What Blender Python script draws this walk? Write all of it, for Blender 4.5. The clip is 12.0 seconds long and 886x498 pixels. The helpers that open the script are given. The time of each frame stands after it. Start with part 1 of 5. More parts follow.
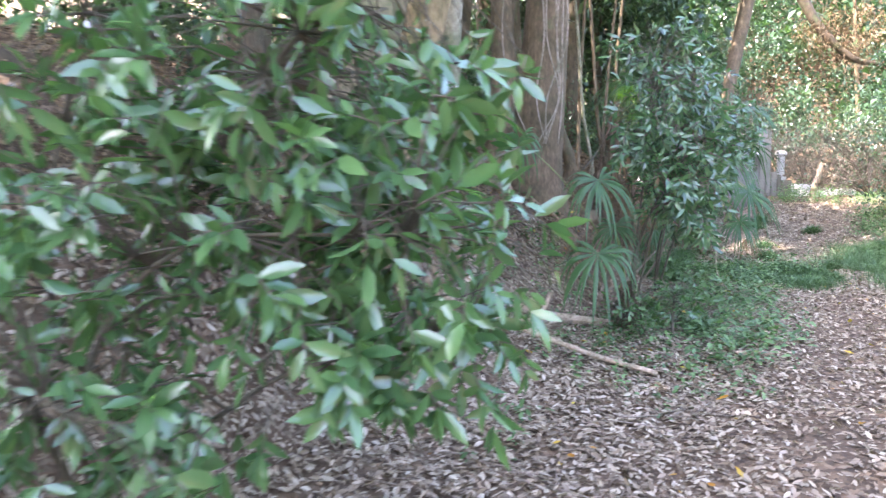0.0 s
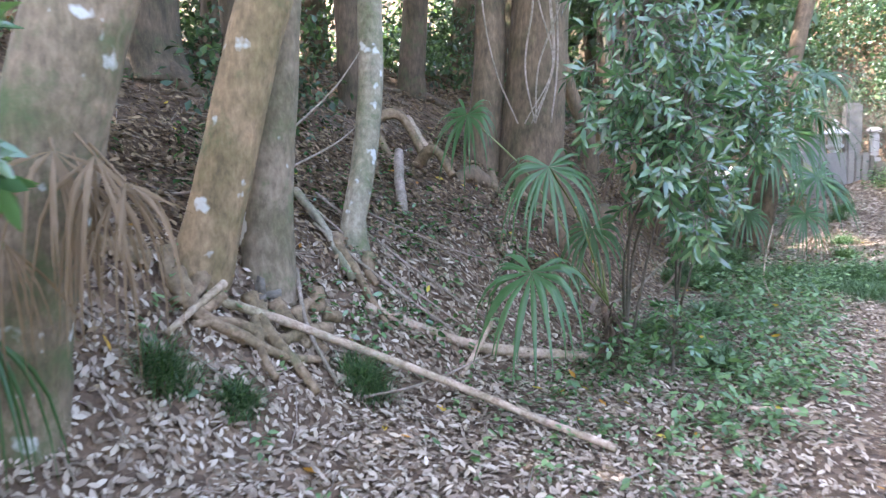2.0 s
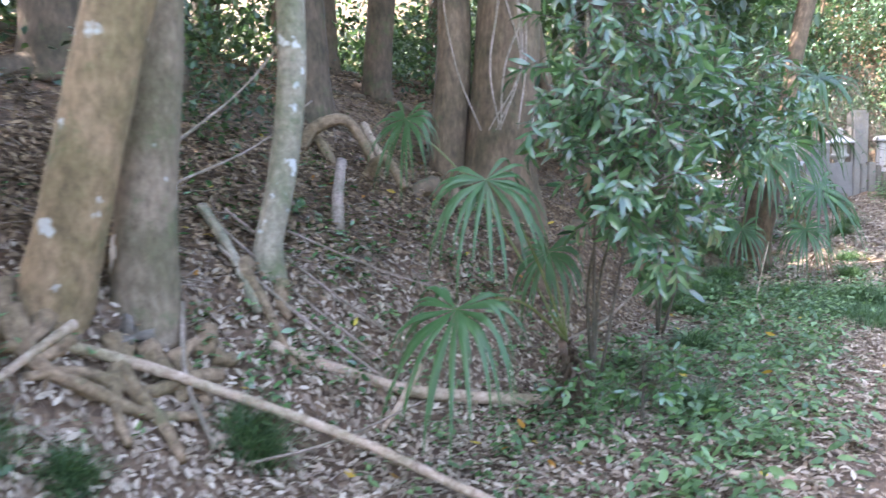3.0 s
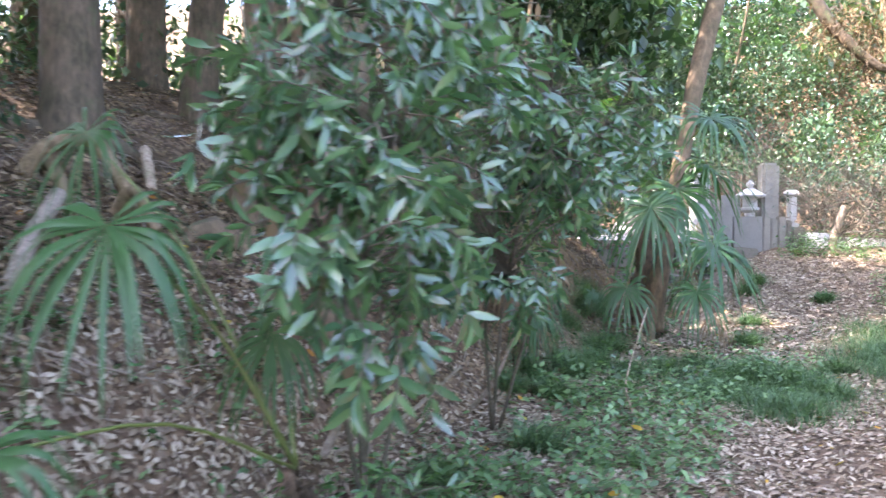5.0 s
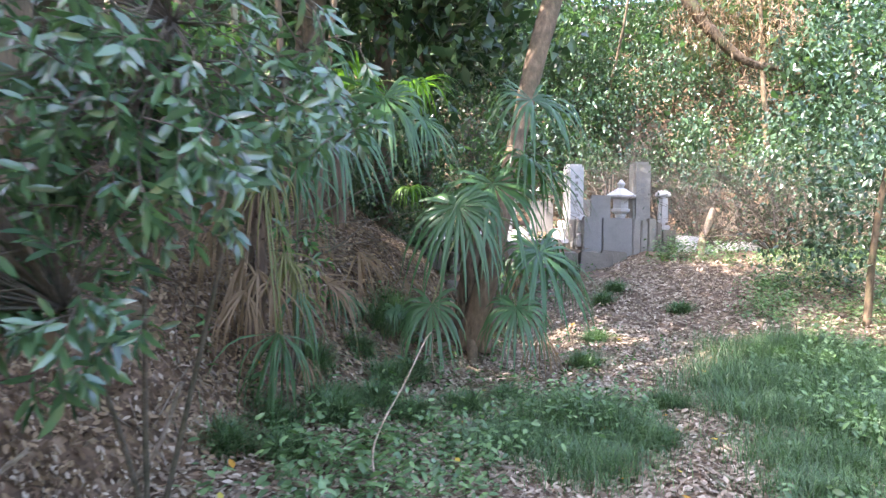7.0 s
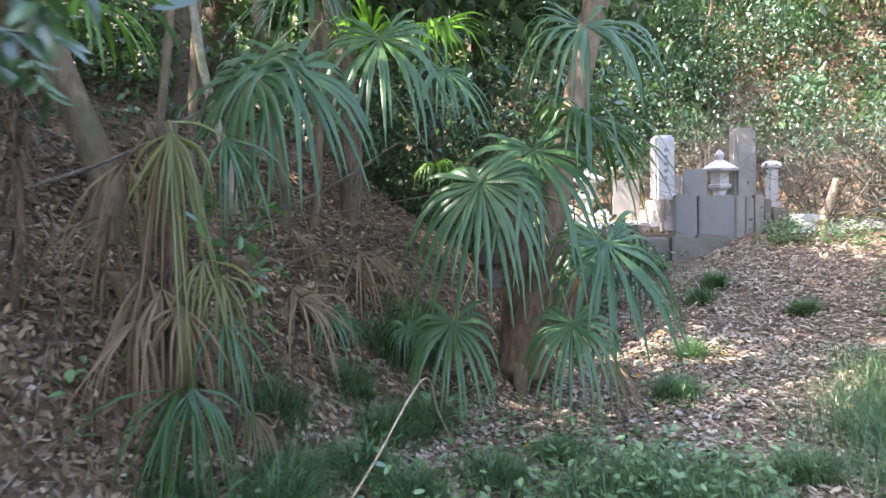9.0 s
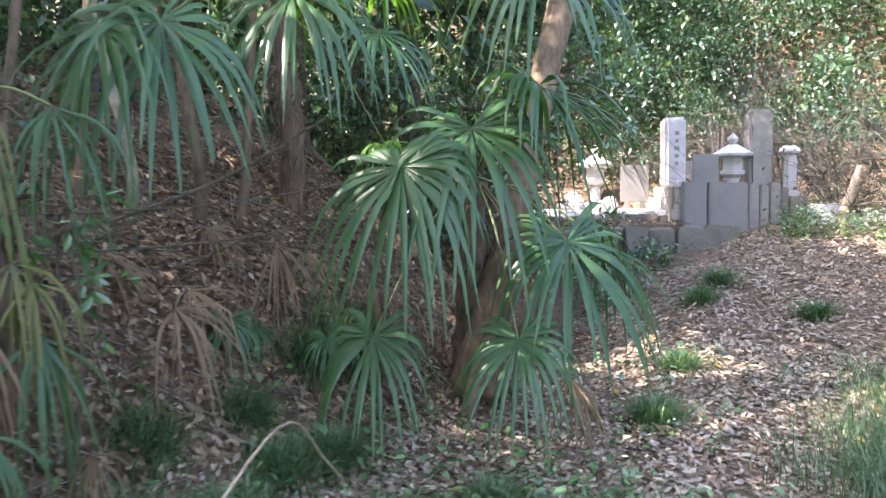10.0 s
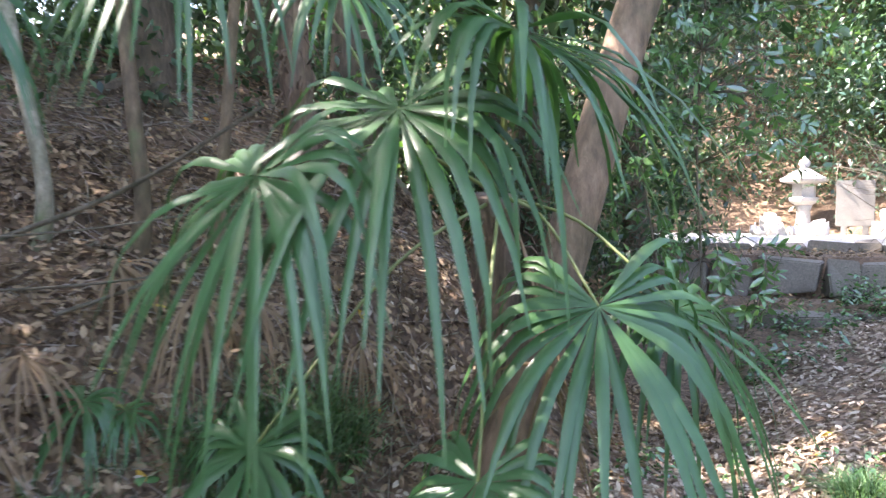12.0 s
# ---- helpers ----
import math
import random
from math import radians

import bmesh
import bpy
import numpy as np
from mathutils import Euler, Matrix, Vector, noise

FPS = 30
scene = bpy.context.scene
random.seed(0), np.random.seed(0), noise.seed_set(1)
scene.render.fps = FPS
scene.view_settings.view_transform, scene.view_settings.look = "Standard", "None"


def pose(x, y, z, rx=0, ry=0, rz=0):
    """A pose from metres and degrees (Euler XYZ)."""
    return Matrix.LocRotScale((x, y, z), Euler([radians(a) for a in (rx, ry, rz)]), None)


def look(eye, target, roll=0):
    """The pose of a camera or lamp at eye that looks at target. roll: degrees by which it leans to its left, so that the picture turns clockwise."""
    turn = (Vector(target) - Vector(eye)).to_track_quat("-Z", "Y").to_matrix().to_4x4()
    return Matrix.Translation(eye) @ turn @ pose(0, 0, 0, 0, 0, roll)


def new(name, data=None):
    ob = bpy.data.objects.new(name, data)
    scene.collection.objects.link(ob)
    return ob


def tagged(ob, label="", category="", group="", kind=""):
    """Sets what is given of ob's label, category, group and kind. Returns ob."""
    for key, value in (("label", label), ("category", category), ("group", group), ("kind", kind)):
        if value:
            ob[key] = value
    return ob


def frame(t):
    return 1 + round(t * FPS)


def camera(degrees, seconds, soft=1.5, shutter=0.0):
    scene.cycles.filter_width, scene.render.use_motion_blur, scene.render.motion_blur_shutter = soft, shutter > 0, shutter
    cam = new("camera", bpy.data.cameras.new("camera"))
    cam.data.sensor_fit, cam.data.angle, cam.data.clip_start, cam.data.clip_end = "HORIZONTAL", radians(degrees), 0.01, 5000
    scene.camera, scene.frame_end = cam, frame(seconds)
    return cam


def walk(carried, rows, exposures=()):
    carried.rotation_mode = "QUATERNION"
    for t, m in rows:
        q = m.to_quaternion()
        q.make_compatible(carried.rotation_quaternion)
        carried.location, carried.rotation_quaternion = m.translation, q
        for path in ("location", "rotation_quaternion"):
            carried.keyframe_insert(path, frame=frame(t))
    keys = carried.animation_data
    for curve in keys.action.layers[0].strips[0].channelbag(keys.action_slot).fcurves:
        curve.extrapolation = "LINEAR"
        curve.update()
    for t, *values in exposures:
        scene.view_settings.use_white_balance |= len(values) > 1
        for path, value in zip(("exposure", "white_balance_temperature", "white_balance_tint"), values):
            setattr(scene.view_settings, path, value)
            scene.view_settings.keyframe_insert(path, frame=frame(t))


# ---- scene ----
cam = camera(61.9, 12.0, 1.35, 0.5)
METRES, EYE, TILT, LEAN, TURN = 11.5, 1.5, -5.0, 0.0, 0.0
ROWS = [
    (0.0, 0.0, 0.0, 0.0, 0.0, 0.0, -0.0),
    (0.5, 0.0294, 0.0351, 0.0029, -0.77, 0.05, 1.05),
    (1.0, 0.0583, 0.0692, 0.0061, 4.34, 0.27, 0.76),
    (1.5, 0.0823, 0.1088, 0.0088, 5.07, -0.54, 0.5),
    (2.0, 0.1061, 0.1502, 0.0125, 6.84, -0.63, 0.7),
    (2.5, 0.1185, 0.1866, 0.0169, 9.02, -0.4, 0.8),
    (3.0, 0.1381, 0.2203, 0.0201, 7.32, 0.12, 0.65),
    (5.0, 0.216, 0.3542, 0.0344, 2.57, 3.37, -0.69),
    (5.5, 0.2448, 0.3846, 0.0384, 0.83, 3.22, -0.57),
    (6.0, 0.2754, 0.4154, 0.043, 1.4, 3.18, -0.79),
    (6.5, 0.3003, 0.4482, 0.0468, -2.44, 2.52, -0.72),
    (7.0, 0.3209, 0.481, 0.0489, -4.18, 3.36, -0.64),
    (9.0, 0.3686, 0.6374, 0.0631, 2.9, 2.37, 0.75),
    (9.5, 0.3848, 0.6744, 0.0665, 3.47, 2.39, 1.08),
    (10.0, 0.4104, 0.7093, 0.0722, 4.57, 1.12, 0.04),
    (10.5, 0.4228, 0.7475, 0.0762, 6.78, 1.6, -1.56),
    (11.0, 0.4418, 0.7855, 0.0788, 12.8, 2.48, -2.14),
    (11.5, 0.4611, 0.8227, 0.0838, 18.69, 2.75, -1.52),
    (12.0, 0.4738, 0.8615, 0.0895, 20.8, 2.14, -2.06),
]
EXPOSE, WHITE, TINT = 3.65, 6620, 24
walk(cam, [(t, pose(0, 0, EYE, TILT, LEAN, TURN) @ pose(METRES * x, METRES * y, METRES * z, 90 + pitch, roll, yaw)) for t, x, y, z, yaw, pitch, roll in ROWS],
     [(t, EXPOSE + stop, WHITE, TINT) for t, stop in ((0.0, 0.2), (2.5, 0.2), (5.0, 0.12), (7.0, -0.1), (9.0, -0.18), (10.5, -0.14), (12.0, 0.05))])

# ---- daylight ----
SUN_EL, SUN_AZ = 54.0, -102.0      # azimuth from +y towards +x
world = bpy.data.worlds.new("sky")
scene.world = world
world.use_nodes = True
wn = world.node_tree.nodes
sky = wn.new("ShaderNodeTexSky")
sky.sky_type, sky.sun_disc = "NISHITA", False
sky.sun_elevation, sky.sun_rotation = radians(SUN_EL), radians(SUN_AZ)
sky.dust_density, sky.air_density = 2.5, 1.0
wn["Background"].inputs[1].default_value = 0.15
world.node_tree.links.new(sky.outputs[0], wn["Background"].inputs[0])
sun = new("sun", bpy.data.lights.new("sun", "SUN"))
sun.data.energy, sun.data.angle, sun.data.color = 3.2, radians(0.6), (1.0, 0.95, 0.88)
sun_from = Vector((math.sin(radians(SUN_AZ)) * math.cos(radians(SUN_EL)), math.cos(radians(SUN_AZ)) * math.cos(radians(SUN_EL)), math.sin(radians(SUN_EL))))
sun.matrix_world = look(sun_from * 60, (0, 0, 0))


# ---- materials ----
def material(name):
    m = bpy.data.materials.new(name)
    m.use_nodes = True
    nt = m.node_tree
    return m, nt, nt.nodes["Principled BSDF"]


def ramp(nt, fac, stops):
    r = nt.nodes.new("ShaderNodeValToRGB")
    while len(r.color_ramp.elements) < len(stops):
        r.color_ramp.elements.new(0.5)
    for e, (p, c) in zip(r.color_ramp.elements, stops):
        e.position, e.color = p, (*c, 1)
    nt.links.new(fac, r.inputs[0])
    return r.outputs[0]


def noise_node(nt, scale, detail=6, rough=0.6, vec=None):
    n = nt.nodes.new("ShaderNodeTexNoise")
    n.inputs["Scale"].default_value, n.inputs["Detail"].default_value, n.inputs["Roughness"].default_value = scale, detail, rough
    if vec is None:
        vec = nt.nodes.new("ShaderNodeTexCoord").outputs["Object"]
    nt.links.new(vec, n.inputs["Vector"])
    return n.outputs["Fac"]


def mixed(nt, a, b, fac, mode="MIX"):
    n = nt.nodes.new("ShaderNodeMix")
    n.data_type, n.blend_type = "RGBA", mode
    for sock, v in ((n.inputs[0], fac), (n.inputs[6], a), (n.inputs[7], b)):
        if isinstance(v, (int, float)):
            sock.default_value = v
        elif isinstance(v, tuple):
            sock.default_value = (*v, 1)
        else:
            nt.links.new(v, sock)
    return n.outputs[2]


def bump(nt, bsdf, height, strength=0.5, dist=0.01):
    b = nt.nodes.new("ShaderNodeBump")
    b.inputs["Strength"].default_value, b.inputs["Distance"].default_value = strength, dist
    nt.links.new(height, b.inputs["Height"])
    nt.links.new(b.outputs[0], bsdf.inputs["Normal"])


def leaf_material(name, dark, mid, light, rough=0.38, through_light=0.3, spec=0.5, wax=0.0):
    """A leaf that varies from leaf to leaf, glossy above, with light passing through it."""
    m, nt, p = material(name)
    g = nt.nodes.new("ShaderNodeNewGeometry")
    col = ramp(nt, g.outputs["Random Per Island"], [(0.0, dark), (0.55, mid), (1.0, light)])
    spots = noise_node(nt, 9, 4)
    col = mixed(nt, col, mixed(nt, col, (0.6, 0.6, 0.45), 1.0, "MULTIPLY"), spots)
    nt.links.new(col, p.inputs["Base Color"])
    p.inputs["Roughness"].default_value, p.inputs["Specular IOR Level"].default_value = rough, spec
    p.inputs["Coat Weight"].default_value, p.inputs["Coat Roughness"].default_value = wax, 0.16
    tr = nt.nodes.new("ShaderNodeBsdfTranslucent")
    nt.links.new(mixed(nt, col, (1.3, 1.5, 0.75), 1.0, "MULTIPLY"), tr.inputs[0])
    mx = nt.nodes.new("ShaderNodeMixShader")
    mx.inputs[0].default_value = through_light
    nt.links.new(p.outputs[0], mx.inputs[1])
    nt.links.new(tr.outputs[0], mx.inputs[2])
    nt.links.new(mx.outputs[0], nt.nodes["Material Output"].inputs[0])
    return m


def bark_material(name, dark, mid, light, stretch=0.35, scale=9, patches=0.0, moss=0.0):
    m, nt, p = material(name)
    tc = nt.nodes.new("ShaderNodeTexCoord").outputs["Object"]
    mp = nt.nodes.new("ShaderNodeMapping")
    mp.inputs["Scale"].default_value = (1, 1, stretch)
    nt.links.new(tc, mp.inputs[0])
    fine = noise_node(nt, scale * 3, 8, 0.65, mp.outputs[0])
    broad = noise_node(nt, scale * 0.4, 4, 0.6, tc)
    col = ramp(nt, fine, [(0.3, dark), (0.52, mid), (0.75, light)])
    col = mixed(nt, col, mixed(nt, col, (0.55, 0.62, 0.5), 1.0, "MULTIPLY"), ramp(nt, broad, [(0.4, (0, 0, 0)), (0.65, (1, 1, 1))]))
    if patches:
        pt = noise_node(nt, 5.5, 3, 0.5, tc)
        col = mixed(nt, col, (0.5, 0.52, 0.47), ramp(nt, pt, [(0.68 - patches * 0.1, (0, 0, 0)), (0.72 - patches * 0.1, (0.8, 0.8, 0.8))]))
    if moss:
        ms = noise_node(nt, 3.5, 6, 0.7, tc)
        col = mixed(nt, col, (0.07, 0.1, 0.035), ramp(nt, ms, [(0.62 - moss * 0.2, (0, 0, 0)), (0.8 - moss * 0.2, (1, 1, 1))]))
    nt.links.new(col, p.inputs["Base Color"])
    p.inputs["Roughness"].default_value = 0.9
    bump(nt, p, fine, 0.6, 0.02)
    return m


def stone_material(name, dark, light, scale=14, moss=0.3):
    m, nt, p = material(name)
    fine = noise_node(nt, scale * 5, 8, 0.7)
    broad = noise_node(nt, scale * 0.25, 5, 0.6)
    col = mixed(nt, ramp(nt, fine, [(0.3, dark), (0.7, light)]), dark, ramp(nt, broad, [(0.45, (0, 0, 0)), (0.75, (0.8, 0.8, 0.8))]))
    if moss:
        col = mixed(nt, col, (0.1, 0.12, 0.06), ramp(nt, noise_node(nt, 2.7, 6, 0.75), [(0.66 - moss * 0.2, (0, 0, 0)), (0.85 - moss * 0.2, (0.8, 0.8, 0.8))]))
    nt.links.new(col, p.inputs["Base Color"])
    p.inputs["Roughness"].default_value = 0.85
    bump(nt, p, fine, 0.35, 0.01)
    return m


BROAD = leaf_material("broad leaf", (0.045, 0.11, 0.045), (0.075, 0.17, 0.072), (0.14, 0.27, 0.105), 0.22, 0.28, 0.8, 0.5)
NARROW = leaf_material("narrow leaf", (0.036, 0.09, 0.05), (0.068, 0.15, 0.08), (0.12, 0.23, 0.105), 0.23, 0.27, 0.75, 0.42)
FAN = leaf_material("fan palm leaf", (0.028, 0.082, 0.03), (0.045, 0.12, 0.042), (0.08, 0.16, 0.05), 0.36, 0.28, 0.4, 0.05)
FAN_OLD = leaf_material("yellowing palm leaf", (0.08, 0.1, 0.025), (0.15, 0.16, 0.04), (0.26, 0.24, 0.07), 0.45, 0.3)
# yellower, brighter copy of FAN: sunlight through the fronds put into the colour
FAN_BACKLIT = leaf_material("backlit fan palm leaf", (0.08, 0.17, 0.03), (0.12, 0.26, 0.04), (0.2, 0.36, 0.06), 0.4, 0.45)
DEAD = leaf_material("dead frond", (0.075, 0.05, 0.029), (0.21, 0.145, 0.09), (0.45, 0.34, 0.23), 0.8, 0.15, 0.2)
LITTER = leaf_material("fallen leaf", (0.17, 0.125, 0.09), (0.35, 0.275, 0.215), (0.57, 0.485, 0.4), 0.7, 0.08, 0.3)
# browner old leaves, coloured darker still to carry the shade on the bank
LITTER_OLD_SHADED = leaf_material("old shade-darkened fallen leaf", (0.05, 0.031, 0.017), (0.15, 0.098, 0.056), (0.38, 0.28, 0.185), 0.8, 0.08, 0.25)
YELLOWED = leaf_material("yellow leaf", (0.42, 0.15, 0.03), (0.55, 0.33, 0.05), (0.6, 0.5, 0.1), 0.7, 0.2, 0.3)
GRASS = leaf_material("grass", (0.045, 0.1, 0.045), (0.09, 0.18, 0.075), (0.16, 0.27, 0.12), 0.4, 0.3)
WEED = leaf_material("weed leaf", (0.07, 0.14, 0.06), (0.13, 0.24, 0.1), (0.22, 0.36, 0.16), 0.4, 0.3)
FOREST = leaf_material("forest leaf", (0.022, 0.05, 0.026), (0.05, 0.108, 0.052), (0.115, 0.195, 0.09), 0.34, 0.3)
VINE = leaf_material("vine leaf", (0.026, 0.06, 0.04), (0.06, 0.13, 0.084), (0.145, 0.24, 0.165), 0.32, 0.22, 0.6)
BARK = bark_material("smooth bark", (0.15, 0.104, 0.054), (0.27, 0.186, 0.098), (0.37, 0.27, 0.15), 0.5, 9, 0.35, 0.35)
BARK_GREY = bark_material("grey bark", (0.15, 0.13, 0.09), (0.25, 0.22, 0.15), (0.36, 0.32, 0.23), 0.8, 9, 0.3, 0.45)
BARK_BROWN = bark_material("brown bark", (0.065, 0.044, 0.025), (0.135, 0.094, 0.053), (0.22, 0.157, 0.093), 0.35, 8, 0.0, 0.15)
BARK_OLIVE = bark_material("olive bark", (0.12, 0.092, 0.058), (0.2, 0.155, 0.1), (0.29, 0.23, 0.155), 0.6, 9, 0.25, 0.3)
BARK_MOSSY = bark_material("mossy bark", (0.11, 0.085, 0.052), (0.2, 0.15, 0.092), (0.3, 0.23, 0.15), 0.5, 9, 0.3, 0.7)
BARK_TAN = bark_material("tan bark", (0.07, 0.046, 0.026), (0.145, 0.098, 0.057), (0.23, 0.162, 0.1), 0.4, 8, 0.0, 0.1)
BARK_DARK = bark_material("dark bark", (0.05, 0.036, 0.022), (0.1, 0.072, 0.044), (0.17, 0.125, 0.08), 0.3, 9, 0.0, 0.3)
ROOT = bark_material("root wood", (0.1, 0.066, 0.037), (0.21, 0.145, 0.083), (0.35, 0.25, 0.155), 1.0, 8, 0.0, 0.25)
BRUSH = bark_material("brush twig", (0.08, 0.066, 0.05), (0.15, 0.127, 0.1), (0.24, 0.205, 0.165), 1.0, 12)
TWIG = bark_material("twig", (0.15, 0.11, 0.08), (0.28, 0.22, 0.17), (0.42, 0.35, 0.28), 1.0, 12)
LOG = bark_material("bare log", (0.22, 0.15, 0.1), (0.42, 0.31, 0.22), (0.58, 0.47, 0.36), 1.0, 10)
FIBRE = bark_material("palm fibre", (0.06, 0.04, 0.025), (0.15, 0.1, 0.065), (0.28, 0.2, 0.13), 0.1, 14)
WOODY = bark_material("shrub twig", (0.06, 0.05, 0.035), (0.11, 0.09, 0.06), (0.18, 0.15, 0.1), 1.0, 12)
STALK = leaf_material("leaf stalk", (0.1, 0.14, 0.04), (0.14, 0.18, 0.05), (0.2, 0.2, 0.07), 0.5, 0.0)
GRANITE = stone_material("granite", (0.32, 0.31, 0.285), (0.6, 0.58, 0.54), 14, 0.4)
SLATE = stone_material("dark granite", (0.14, 0.136, 0.118), (0.26, 0.25, 0.225), 20, 0.15)
WEATHERED = stone_material("weathered stone", (0.14, 0.13, 0.105), (0.32, 0.3, 0.255), 12, 0.5)
MOSSY = stone_material("mossy stone", (0.09, 0.08, 0.06), (0.22, 0.195, 0.155), 10, 0.55)


def soil_material():
    m, nt, p = material("leaf mould")
    tc = nt.nodes.new("ShaderNodeTexCoord").outputs["Object"]
    v = nt.nodes.new("ShaderNodeTexVoronoi")
    v.inputs["Scale"].default_value = 26
    nt.links.new(tc, v.inputs["Vector"])
    sep = nt.nodes.new("ShaderNodeSeparateColor")
    nt.links.new(v.outputs["Color"], sep.inputs[0])
    leafy = ramp(nt, sep.outputs[0], [(0.0, (0.045, 0.028, 0.015)), (0.5, (0.12, 0.076, 0.042)), (1.0, (0.26, 0.18, 0.11))])
    soil = ramp(nt, noise_node(nt, 40, 8, 0.7, tc), [(0.3, (0.045, 0.028, 0.015)), (0.7, (0.14, 0.09, 0.052))])
    col = mixed(nt, soil, leafy, ramp(nt, noise_node(nt, 1.3, 5, 0.6, tc), [(0.38, (0.15, 0.15, 0.15)), (0.6, (0.9, 0.9, 0.9))]))
    nt.links.new(col, p.inputs["Base Color"])
    p.inputs["Roughness"].default_value = 0.95
    bump(nt, p, mixed(nt, v.outputs["Distance"], noise_node(nt, 60, 6, 0.7, tc), 0.5), 0.8, 0.02)
    return m


SOIL = soil_material()


# ---- mesh helpers ----
rng = np.random.default_rng(7)


def mesh_from(name, verts, faces, mat, smooth=True):
    me = bpy.data.meshes.new(name)
    me.from_pydata(np.asarray(verts).tolist(), [], [tuple(f) for f in faces])
    me.materials.append(mat)
    if smooth:
        me.shade_smooth()
    return me


def thing(name, at, label, category, group="", kind=""):
    ob = new(name)
    ob.empty_display_size = 0.1
    ob.location = at
    return tagged(ob, label, category, group, kind)


def part(name, me, parent, label="", kind="", m=None):
    """Links a mesh given in world metres as one part of its thing."""
    ob = new(name, me)
    ob.parent = parent
    up = parent
    base = Vector((0, 0, 0))
    while up is not None:
        base = base + up.location
        up = up.parent
    ob.matrix_basis = Matrix.Translation(-base) @ (m if m is not None else Matrix.Identity(4))
    return tagged(ob, label, "", "", kind)


def tube(pts, radii, sides=8, wobble=0.0, seed=0):
    """Rings of verts along a bent line, closed at both ends."""
    r = np.random.default_rng(seed + 11)
    P = np.asarray(pts, float)
    n = len(P)
    T = np.gradient(P, axis=0)
    T /= np.linalg.norm(T, axis=1, keepdims=True) + 1e-9
    ref = np.array([0.0, 0.0, 1.0]) if abs(T[:, 2]).mean() < 0.8 else np.array([1.0, 0.2, 0.0])
    A = np.cross(T, ref)
    A /= np.linalg.norm(A, axis=1, keepdims=True) + 1e-9
    B = np.cross(T, A)
    ang = np.linspace(0, 2 * np.pi, sides, endpoint=False)
    R = np.asarray(radii, float)[:, None] * (1 + wobble * r.normal(size=(n, sides)) * 0.5 + wobble * np.sin(ang * 2 + r.uniform(0, 6))[None, :])
    V = P[:, None, :] + R[:, :, None] * (np.cos(ang)[None, :, None] * A[:, None, :] + np.sin(ang)[None, :, None] * B[:, None, :])
    V = V.reshape(-1, 3)
    F = [(i * sides + j, i * sides + (j + 1) % sides, (i + 1) * sides + (j + 1) % sides, (i + 1) * sides + j) for i in range(n - 1) for j in range(sides)]
    F.append(tuple(range(sides))[::-1])
    F.append(tuple((n - 1) * sides + j for j in range(sides)))
    return V, F


def curve(pts, n):
    """A smooth line through a few points (Catmull-Rom)."""
    P = np.asarray(pts, float)
    Q = np.vstack([2 * P[0] - P[1], P, 2 * P[-1] - P[-2]])
    out = []
    for s in np.linspace(0, len(P) - 1.0001, n):
        i = int(s)
        t = s - i
        a, b, c, d = Q[i:i + 4]
        out.append(0.5 * (2 * b + (c - a) * t + (2 * a - 5 * b + 4 * c - d) * t * t + (3 * b - a - 3 * c + d) * t ** 3))
    return np.array(out)


def joined(pieces):
    V, F, k = [], [], 0
    for v, f in pieces:
        V.append(np.asarray(v))
        F += [tuple(i + k for i in q) for q in f]
        k += len(v)
    return np.vstack(V), F


def leaf_shape(length, width, fold=0.18, curl=0.12, tip=0.55):
    """One leaf along +y, folded at the midrib and curled down: eight verts, six triangles' worth."""
    y = [0.0, 0.3, 0.68, 1.0]
    w = [0.02, 0.8, tip, 0.0]
    V, F = [], []
    for yy, ww in zip(y, w):
        z = -curl * yy * yy * length
        V.append((0, yy * length, z))
        if ww > 0.01:
            V.append((-ww * width / 2, yy * length, z + fold * ww * width))
            V.append((ww * width / 2, yy * length, z + fold * ww * width))
    F = [(0, 3, 4, 1), (0, 2, 5, 3), (3, 6, 7, 4), (3, 5, 8, 6), (6, 9, 7), (6, 8, 9)]
    return np.array(V), F


def basis(axis, normal):
    """Matrices whose columns are side, axis, normal, for many leaves."""
    a = axis / (np.linalg.norm(axis, axis=1, keepdims=True) + 1e-9)
    s = np.cross(a, normal)
    s /= np.linalg.norm(s, axis=1, keepdims=True) + 1e-9
    return np.stack([s, a, np.cross(s, a)], axis=2)


def scattered(template, pos, rot, size):
    """Many copies of a small shape as one set of verts and faces."""
    v, f = template
    V = (np.einsum("nij,kj->nki", rot, v) * np.asarray(size)[:, None, None] + pos[:, None, :]).reshape(-1, 3)
    k, F = len(v), []
    for i in range(len(pos)):
        o = i * k
        F += [tuple(q + o for q in face) for face in f]
    return V, F


# ---- the lie of the land ----
def smooth(a, b, x):
    t = np.clip((np.asarray(x, float) - a) / (b - a), 0, 1)
    return t * t * (3 - 2 * t)


BANK_U = [-99, 1.3, 2.0, 2.4, 2.8, 3.2, 3.7, 4.3, 5.5, 6.8, 9.0, 14.0, 99]
BANK_Z = [0, 0, 0.07, 0.18, 0.55, 1.0, 1.3, 1.7, 2.4, 2.95, 3.15, 3.0, 3.0]


def along(x, y):
    return 0.48 * x + 0.877 * y, -0.877 * x + 0.48 * y      # v ahead on the path, u to its left


def spot(v, u):
    return 0.48 * v - 0.877 * u, 0.877 * v + 0.48 * u


